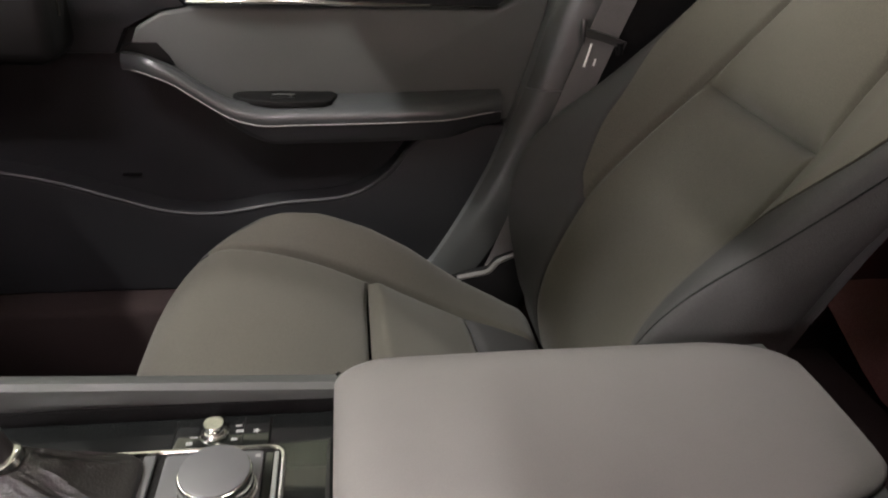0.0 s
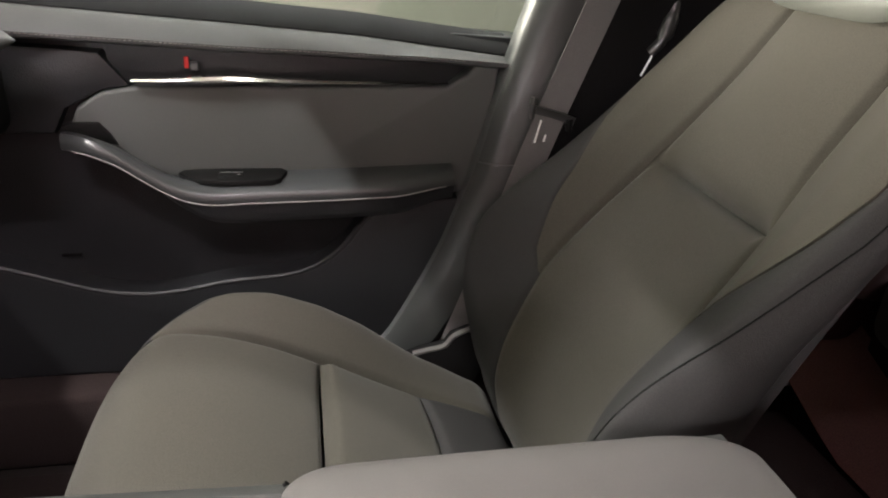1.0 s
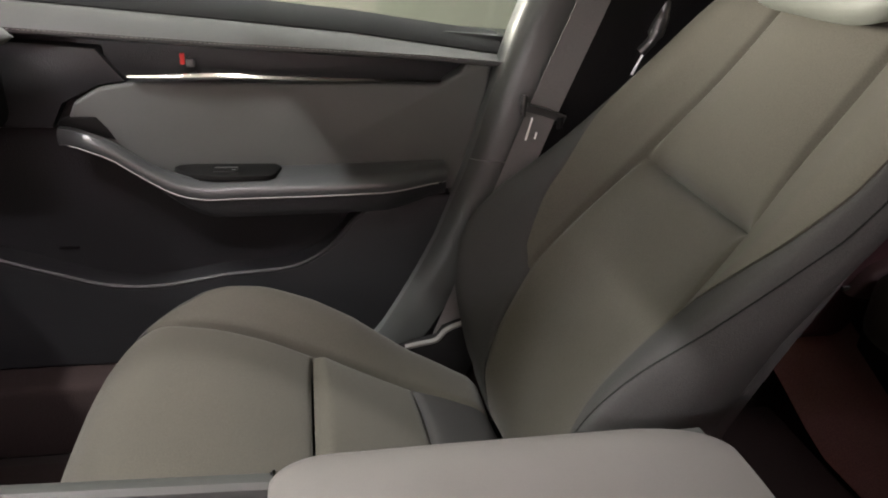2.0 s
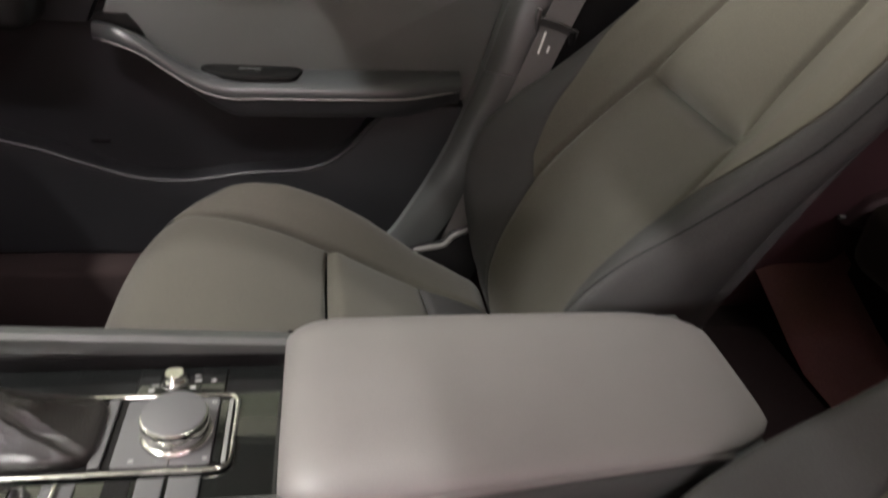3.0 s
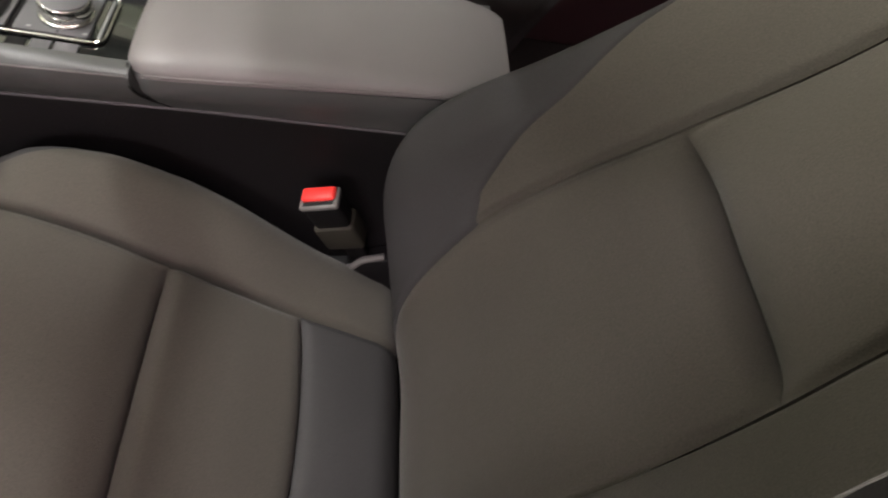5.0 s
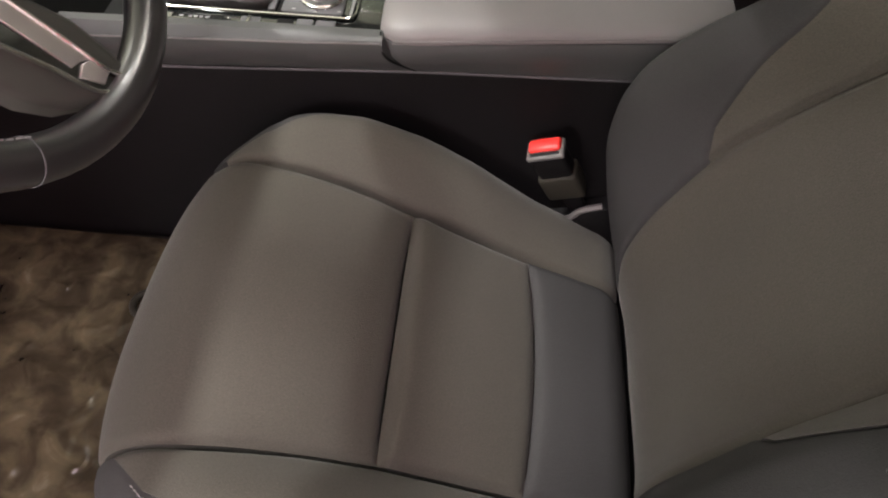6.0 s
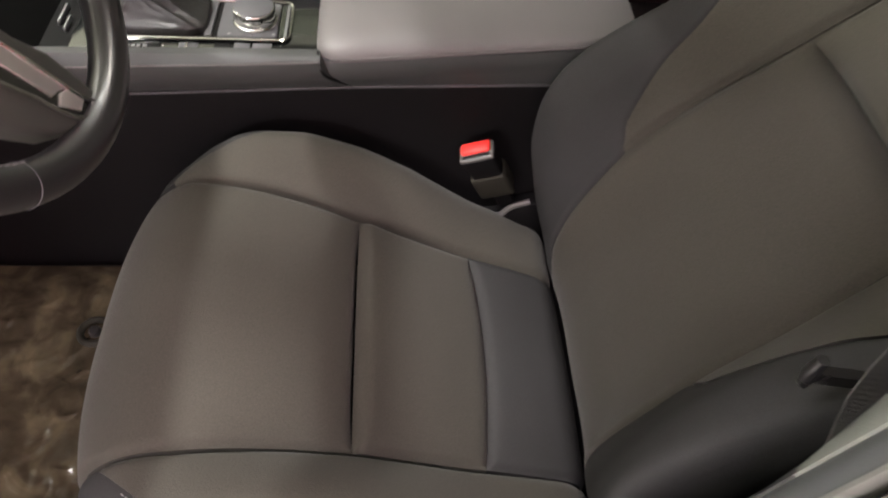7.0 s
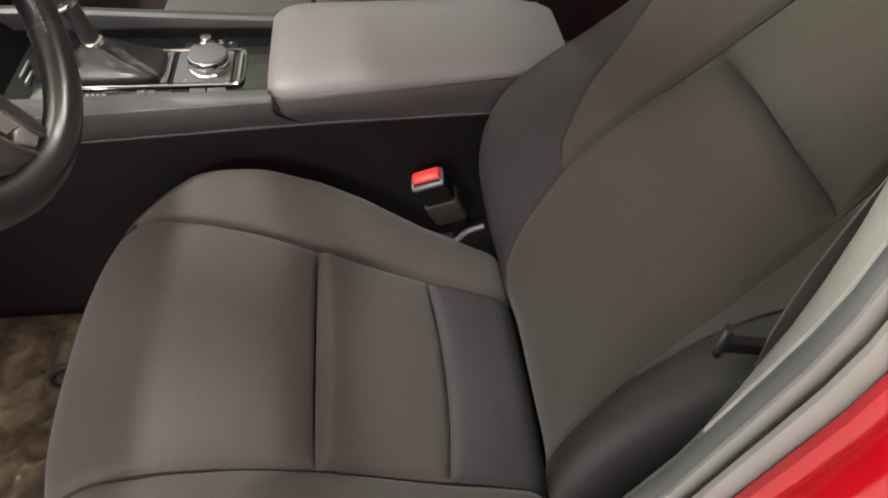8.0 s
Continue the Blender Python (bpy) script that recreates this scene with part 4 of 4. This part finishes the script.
# ---- door pillars ----
def pillar(sg, name, label):
    """The pillar behind a front door, with its trim, seal and painted jamb."""
    root = thing(name, label, "pillar", (0.25, sg * 0.72, 0.15), kind="structure")
    zs = np.linspace(0.16, 1.13, 30)
    px = lambda z: float(np.interp(z, [0.16, 0.268, 0.35, 0.42, 0.50, 0.594, 0.70, 0.803, 0.9, 1.13], [0.02, 0.101, 0.145, 0.178, 0.206, 0.245, 0.281, 0.309, 0.335, 0.392]))  # noqa: E731
    if sg < 0:
        px = lambda z: float(np.interp(z, [0.16, 0.268, 0.35, 0.42, 0.50, 0.594, 0.65, 0.70, 0.803, 0.9, 1.13], [0.05, 0.125, 0.167, 0.196, 0.222, 0.257, 0.271, 0.284, 0.309, 0.335, 0.392]))  # noqa: E731
    lean = lambda z: float(np.interp(z, [0.3, 0.75, 1.13], [0.0, 0.0, -0.07]))  # noqa: E731

    back = lambda z: 0.016 * (1 - float(smooth(0.5, 0.68, z))) if sg > 0 else 0.0  # noqa: E731

    def run(section, z0=0.0, z1=2.0):
        return sheet([[(px(z) + back(z) + dx, sg * (w + lean(z)), z) for dx, w in section] for z in zs if z0 < z < z1], close_v=True, caps=True)

    face = [(0.0, 0.684), (0.006, 0.677), (0.03, 0.664), (0.075, 0.661), (0.075, 0.72), (0.02, 0.72)]
    if sg > 0:
        part("upper_trim", run(face, 0.56), PILLAR_SHADED, root, "plastic pillar trim in the shaded tone")
        part("lower_trim", run([(dx - 0.002, w - 0.004) for dx, w in face], 0.0, 0.575), PILLAR_SHADED, root, "lower pillar trim in the shaded tone")
    else:
        wide = lambda z: 0.024 * float(smooth(0.62, 0.82, z)) - 0.010 * float(smooth(0.68, 0.56, z))  # noqa: E731
        rows = [[(px(z) + dx, -(w - f * wide(z) + lean(z)), z) for dx, w, f in ((0.0, 0.684, 0.0), (0.006, 0.677, 0.4), (0.026, 0.664, 1.0), (0.045, 0.662, 0.8), (0.060, 0.661, 0.2), (0.075, 0.661, 0.0), (0.075, 0.72, 0.0), (0.02, 0.72, 0.0))] for z in zs]
        cut = int(np.searchsorted(zs, 0.60))
        part("trim", sheet(rows[cut:], close_v=True, caps=True), PILLAR, root, "plastic pillar trim in the lit tone")
        part("lower_trim", sheet(rows[:cut + 1], close_v=True, caps=True), PILLAR_SHADED, root, "lower pillar trim in the shaded tone")
    part("rear_trim", run([(0.075, 0.662), (0.14, 0.662), (0.42, 0.685), (0.42, 0.72), (0.075, 0.72)]), PLASTIC, root, "black pillar trim")
    if sg > 0:
        part("rear_edge", tube(spline([(0.522, 0.668, 0.83), (0.513, 0.662, 0.775), (0.504, 0.659, 0.752), (0.492, 0.664, 0.735)], 20), [0.010] * 8 + [0.012] * 6 + [0.008] * 6, 12), HIDE, root, "glossy black trim edge")
        part("rear_strip", tube([(0.497, 0.662, 0.735), (0.484, 0.665, 0.700)], 0.0022, 6), SILVER, root, "thin pale strip")
        part("seal", run([(-0.003, 0.690), (0.002, 0.684), (0.010, 0.690), (0.010, 0.72), (-0.003, 0.72)]), RUBBER, root, "dark grey rubber door seal")
        return root
    part("seal", run([(0.0, 0.687), (0.004, 0.682), (0.012, 0.684), (0.02, 0.70), (0.02, 0.7045), (-0.0080, 0.7045), (-0.0085, 0.7015), (-0.0070, 0.696), (-0.0045, 0.691)]), RUBBER, root, "dark grey rubber door seal")
    part("seal_edge", run([(-0.0078, 0.7047), (-0.0105, 0.7055), (-0.0112, 0.7085), (-0.0085, 0.7108), (0.0, 0.7112), (0.02, 0.7112), (0.02, 0.7047)]), LIP, root, "paler edge of the seal")
    part("seal_gap", run([(0.004, 0.7114), (0.004, 0.7165), (0.02, 0.7165), (0.02, 0.7114)]), BLACK, root, "black gap beside the seal")
    part("outer_lip", run([(-0.006, 0.7168), (-0.0095, 0.7182), (-0.0105, 0.7225), (-0.007, 0.7262), (0.002, 0.7285), (0.02, 0.7285), (0.02, 0.7168)]), LIP, root, "pale grey sealing lip")
    part("jamb", run([(-0.002, 0.730), (-0.005, 0.737), (-0.003, 0.741), (0.002, 0.7435), (-0.001, 0.748), (-0.002, 0.760), (0.004, 0.778), (0.03, 0.80), (0.07, 0.835), (0.20, 0.86), (0.20, 0.70), (0.03, 0.70), (0.021, 0.730)]), PAINT, root, "glossy red painted door jamb")
    return root


pillar(1, "pillar_passenger", "grey trimmed door pillar with rubber seal")
pillar(-1, "pillar_driver", "grey trimmed door pillar with rubber seal and red jamb")


# ---- seat belts ----
def belt(sg, z0):
    root = thing("seat_belt", "grey webbing seat belt with a black latch plate", "seat belt", (0.33, sg * 0.63, 0.3), "seat belts")
    y = sg * 0.636
    top = [(0.46, sg * 0.615, 1.05), (0.395, y, 0.81), (0.342, sg * 0.641, 0.655), (0.318, sg * 0.643, 0.58), (0.25, sg * 0.646, 0.36), (0.21, sg * 0.65, 0.24)]
    if sg < 0:
        top = [(0.44, -0.595, 1.05), (0.398, -0.606, 0.83), (0.375, -0.610, 0.73), (0.362, -0.616, 0.66), (0.356, -0.624, 0.61), (0.360, -0.645, 0.53), (0.355, -0.656, 0.44), (0.335, -0.660, 0.34), (0.30, -0.665, 0.24)]
    part("webbing", ribbon(spline(top, 30), (1, 0, -0.30), 0.047, 0.0014), WEB, root)
    yl = sg * (0.622 if sg > 0 else 0.613)
    bx = 0.0 if sg > 0 else 0.006
    latch = part("latch_plate", ribbon([(0.306 + bx, yl, z0 + 0.004), (0.335 + bx, yl, z0 - 0.003), (0.368 + bx, yl, z0 - 0.014)], (0.35, 0, 1), 0.011, 0.008), HIDE, root, "glossy black latch plate")
    part("latch_grip", tube([(0.304 + bx, yl, z0 - 0.010), (0.302 + bx, yl, z0 + 0.006), (0.303 + bx, yl, z0 + 0.022)], [0.0035, 0.0056, 0.004], 12), HIDE, latch, "rounded glossy end")
    part("latch_hook", tube([(0.360 + bx, yl, z0 - 0.010), (0.362 + bx, yl, z0 - 0.028)], [0.007, 0.005], 10), PLASTIC, latch)
    if sg > 0:
        part("pin", tube([(0.318 + bx, yl, z0 - 0.012), (0.311 + bx, yl, z0 - 0.046)], 0.0018, 6), WIRE, root, "thin bright wire")
        part("pin", tube([(0.327 + bx, yl, z0 - 0.034), (0.325 + bx, yl, z0 - 0.044)], 0.0018, 6), WIRE, root, "thin bright wire")
    return root


belt(1, 0.655)
belt(-1, 0.612)


# ---- belt buckle beside the driver's seat ----
def buckle(y):
    root = thing("belt_buckle", "black belt buckle with a red release button", "belt buckle", (0.2, y, 0.2))
    m = Matrix.Translation((0.154, y, 0.347)) @ Matrix.Rotation(radians(-26), 4, "Y") @ Matrix.Rotation(radians(9), 4, "X") @ Matrix.Rotation(radians(-8), 4, "Z") @ Matrix.Scale(1.08, 4)

    def placed(bm):
        bmesh.ops.transform(bm, matrix=m, verts=bm.verts[:])
        return bm

    part("housing", placed(box(-0.021, -0.012, -0.052, 0.021, 0.012, 0.0, 0.005)), PLASTIC, root)
    ring = placed(box(-0.0225, -0.0135, -0.005, 0.0225, 0.0135, 0.003, 0.0035))
    part("rim", ring, RIMM, root, "grey rim")
    part("release_button", placed(box(-0.0195, -0.0055, 0.0, 0.0195, 0.0118, 0.0080, 0.0042, 4)), RED, root, "red release button")
    part("tongue_slot", placed(box(-0.0175, -0.0105, 0.0022, 0.0175, -0.0060, 0.0036, 0.0006)), BLACK, root, "dark tongue slot")
    part("sleeve", placed(box(-0.0240, -0.0150, -0.090, 0.0240, 0.0150, -0.042, 0.005)), SLEEVE, root, "black sleeve")
    part("stalk", placed(box(-0.012, -0.004, -0.24, 0.012, 0.004, -0.07, 0.002)), PLASTIC, root)
    return root


buckle(-0.127)

# ---- steering wheel ----
wheel = thing("steering_wheel", "black leather steering wheel with silver spoke inlay", "steering wheel", (-0.36, -SEAT_Y, 0.72))
W_C, W_R = Vector((-0.282, -SEAT_Y, 0.769)), 0.1792
w_down, w_side = Vector((0.465, 0, -0.885)).normalized(), Vector((0, 1, 0))
rim = [W_C + W_R * (math.cos(a) * w_side + math.sin(a) * w_down) for a in np.linspace(0, 2 * math.pi, 72, endpoint=False)]
part("rim", tube([tuple(p) for p in rim], 0.0164, 20, closed=True), HIDE, wheel, "stitched black leather rim")
w_face = Vector((0.885, 0, 0.465)).normalized()


def on_wheel(side, down, lift):
    return W_C + float(side) * w_side + float(down) * w_down + float(lift) * w_face


def wheel_plate(outline, lo, hi, bevel):
    """A plate in the wheel's plane; outline in side and down, lo and hi along the column."""
    bm = prism(outline, lo, hi, bevel, 3, axis="z")
    m = Matrix((w_side, w_down, w_face)).transposed().to_4x4()
    if m.determinant() < 0:
        bmesh.ops.reverse_faces(bm, faces=bm.faces[:])
    bmesh.ops.transform(bm, matrix=Matrix.Translation(W_C) @ m, verts=bm.verts[:])
    return bm


part("hub", lathe([(0.02, -0.05), (0.062, -0.045), (0.074, -0.01), (0.070, 0.014), (0.05, 0.024), (0.002, 0.027)], 40, tuple(W_C), tuple(w_face)), PLASTIC, wheel, "black hub cover")
spoke = part("spoke", wheel_plate([(-0.10, 0.03), (-0.083, 0.093), (-0.071, 0.1255), (-0.054, 0.1485), (-0.033, 0.163), (-0.012, 0.1755), (0.0125, 0.1735), (0.0155, 0.163), (0.0149, 0.1457), (0.0106, 0.118), (-0.0015, 0.094), (-0.02, 0.03)], -0.016, 0.004, 0.006), SPOKE, wheel, "grey plastic lower spoke")
tray = [(-0.080, 0.035), (-0.0592, 0.082), (-0.0415, 0.1209), (-0.0204, 0.1638), (-0.0110, 0.1700), (-0.0030, 0.1702), (0.0010, 0.1665), (-0.0032, 0.1584), (-0.0122, 0.1227), (-0.0199, 0.092), (-0.036, 0.035)]
part("spoke_tray", wheel_plate(tray, 0.0035, 0.0045, 0.0), GLOSS, spoke, "dark inlay channel")
# Reflection along the channel's upper edge, modelled as a silver strip.
strip = wheel_plate([(-0.050, 0.040), (-0.0265, 0.1345), (-0.0170, 0.1370), (-0.0080, 0.1420), (-0.0125, 0.1227), (-0.0202, 0.092), (-0.036, 0.040)], 0.0045, 0.0062, 0.001)
part("spoke_reflection", strip, TRAY, spoke, "silver strip standing for a reflection")
part("spoke_plate", wheel_plate([(-0.0290, 0.1425), (-0.0170, 0.1590), (-0.0022, 0.1570), (-0.0070, 0.1430), (-0.0180, 0.1385)], 0.0045, 0.0066, 0.0008), TRAY, spoke, "bright silver end plate")
loop = [tuple(on_wheel(a, b, 0.0060)) for a, b in spline([*tray], 80)]
part("spoke_chrome", tube(loop, 0.0021, 8), CHROME, spoke, "chrome frame of the inlay")
for sg in (-1, 1):
    arm_plate = wheel_plate([(sg * 0.05, -0.030), (sg * 0.10, -0.024), (sg * 0.168, -0.020), (sg * 0.172, 0.018), (sg * 0.10, 0.026), (sg * 0.05, 0.040)], -0.014, 0.008, 0.005)
    part("spoke", arm_plate, PLASTIC, wheel)
for deg in (46, 127):
    a = radians(deg)
    mid = W_C + W_R * (math.cos(a) * w_side + math.sin(a) * w_down)
    rad = (mid - W_C).normalized()
    part("rim_seam", tube([tuple(mid + 0.0167 * (math.cos(b) * rad + math.sin(b) * w_face)) for b in np.linspace(0, 2 * math.pi, 28, endpoint=False)], 0.0004, 6, closed=True), BUTTON, wheel, "grey seam thread")
inner = [tuple(W_C + (W_R - 0.0138) * (math.cos(a) * w_side + math.sin(a) * w_down) + 0.0094 * w_face) for a in np.linspace(radians(126), radians(410), 200)]
part("stitching", dashes(inner), STITCH, wheel, "grey thread")
part("column", tube([tuple(W_C - 0.03 * Vector((0.907, 0, 0.42))), tuple(W_C - 0.45 * Vector((0.907, 0, 0.42)))], 0.05, 20), PLASTIC, wheel, "black steering column")

# ---- driver's floor mat ----
mat_thing = thing("floor_mat", "dark floor mat under crinkled clear plastic film", "floor mat", (-0.55, -0.38, FLOOR))
def crumple(x, y):
    a = abs(noise.noise((x * 9 + 2 * noise.noise((x * 5, y * 5, 7.0)), y * 11, 1.0)))
    b = abs(noise.noise((x * 26, y * 24 + 1.5 * noise.noise((x * 12, y * 12, 2.0)), 3.0)))
    return 0.008 * (0.35 - a) + 0.005 * (0.3 - b) + 0.0025 * noise.noise((x * 70, y * 70, 5.0))


rows = [[(x, y, FLOOR + 0.014 + 0.55 * crumple(x, y) * smooth(-0.115, -0.17, y)) for y in np.linspace(-0.60, -0.115, 150)] for x in np.linspace(-0.85, -0.22, 190)]
MATFILM = mat("plastic_film", (0.10, 0.08, 0.05), 0.22, coat=0.5)
nt = MATFILM.node_tree
co, bsdf = nt.nodes.new("ShaderNodeTexCoord"), nt.nodes["Principled BSDF"]
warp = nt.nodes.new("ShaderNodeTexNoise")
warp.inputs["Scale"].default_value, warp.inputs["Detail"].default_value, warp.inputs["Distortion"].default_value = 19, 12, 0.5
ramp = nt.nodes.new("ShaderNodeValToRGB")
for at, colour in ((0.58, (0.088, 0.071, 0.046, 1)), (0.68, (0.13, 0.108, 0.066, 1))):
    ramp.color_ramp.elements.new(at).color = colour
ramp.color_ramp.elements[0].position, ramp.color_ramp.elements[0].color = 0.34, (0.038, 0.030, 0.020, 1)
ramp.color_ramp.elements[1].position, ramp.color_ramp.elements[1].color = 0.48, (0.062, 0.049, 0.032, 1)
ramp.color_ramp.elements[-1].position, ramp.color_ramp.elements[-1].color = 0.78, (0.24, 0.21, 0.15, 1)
crinkle = nt.nodes.new("ShaderNodeTexNoise")
crinkle.noise_type = "RIDGED_MULTIFRACTAL"
crinkle.inputs["Scale"].default_value, crinkle.inputs["Detail"].default_value, crinkle.inputs["Distortion"].default_value = 30, 6, 0.8
relief = nt.nodes.new("ShaderNodeBump")
relief.inputs["Strength"].default_value, relief.inputs["Distance"].default_value = 1.0, 0.005
for node in (warp, crinkle):
    nt.links.new(co.outputs["Object"], node.inputs["Vector"])
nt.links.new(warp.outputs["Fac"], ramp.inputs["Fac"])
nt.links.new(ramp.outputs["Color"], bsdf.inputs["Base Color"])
nt.links.new(crinkle.outputs["Fac"], relief.inputs["Height"])
nt.links.new(relief.outputs["Normal"], bsdf.inputs["Normal"])
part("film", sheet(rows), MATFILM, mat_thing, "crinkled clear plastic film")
part("backing", box(-0.855, -0.605, FLOOR, -0.215, -0.11, FLOOR + 0.008, 0.003), CARPET, mat_thing)
ring_at = np.array([-0.394, -0.240, FLOOR + 0.019])
part("fixing_ring", tube([ring_at + 0.021 * np.array([math.cos(a), math.sin(a), 0]) for a in np.linspace(0, 2 * math.pi, 32, endpoint=False)], 0.0052, 10, closed=True), SLEEVE, mat_thing, "dark fixing ring")
part("fixing_knob", lathe([(0.0005, 0.008), (0.007, 0.007), (0.009, 0.003), (0.009, -0.006), (0.0005, -0.006)], 20, tuple(ring_at)), HIDE, mat_thing, "dark fixing knob")

# ---- passenger footwell and rear footwell ----
front_mat = box(-0.86, 0.13, FLOOR, -0.18, 0.62, FLOOR + 0.012, 0.006)
tagged(to_object("front_floor_mat", front_mat, BROWN), "dark red-brown carpet mat in the passenger footwell", "floor mat")
rear_mat = box(0.62, 0.14, FLOOR, 0.865, 0.62, FLOOR + 0.012, 0.006)
tagged(to_object("rear_floor_mat", rear_mat, BROWN), "dark red-brown carpet mat in the rear footwell", "floor mat")
REARTRIM = mat("rear_door_trim", (0.085, 0.050, 0.054), 0.6, grain=0.15, bump=0.3)
pocket_face = prism([(1.02, 0.275), (1.06, 0.268), (1.75, 0.30), (1.75, 0.44), (1.20, 0.40), (1.06, 0.33)], 0.702, 0.672, 0.010, 3)
setting("trim_rear_pocket", pocket_face, REARTRIM, "mauve-grey pocket panel on the rear door", "door", True)
tagged(to_object("door_lip", tube([(1.015, 0.696, 0.284), (1.05, 0.696, 0.286)], 0.005, 8), RUBBER), "small grey grip on the rear door lining", "grip", kind="structure")

# ---- rear bench ----
bench = thing("rear_bench", "dark rear bench seat behind the front seats", "car seat", (1.2, 0, FLOOR))
part("bench_cushion", box(1.02, -0.66, 0.20, 1.5, 0.66, 0.36, 0.05, 5), FABRIC, bench)
part("bench_base", box(1.05, -0.66, FLOOR, 1.5, 0.66, 0.22, 0.01), BROWN, bench, "dark red-brown carpeted base")
# Light beam across the rear floor, built as a raised paler strip.
heel = sheet([[(x, y, z + 0.4 * max(0.0, y - 0.48)) for y in np.linspace(-0.69, 0.695, 25)] for x, z in spline([(0.872, 0.073), (0.90, 0.084), (0.97, 0.090), (1.04, 0.096), (1.06, 0.12)], 12)])
bmesh.ops.solidify(heel, geom=heel.faces[:], thickness=0.012)
part("floor_light_streak", heel, STREAK, bench, "carpet strip coloured as a streak of light")
back = box(1.42, -0.66, 0.30, 1.58, 0.66, 0.86, 0.05, 5)
bmesh.ops.rotate(back, verts=back.verts[:], cent=(1.5, 0, 0.33), matrix=Matrix.Rotation(radians(20), 3, "Y"))
part("bench_backrest", back, FABRIC, bench)
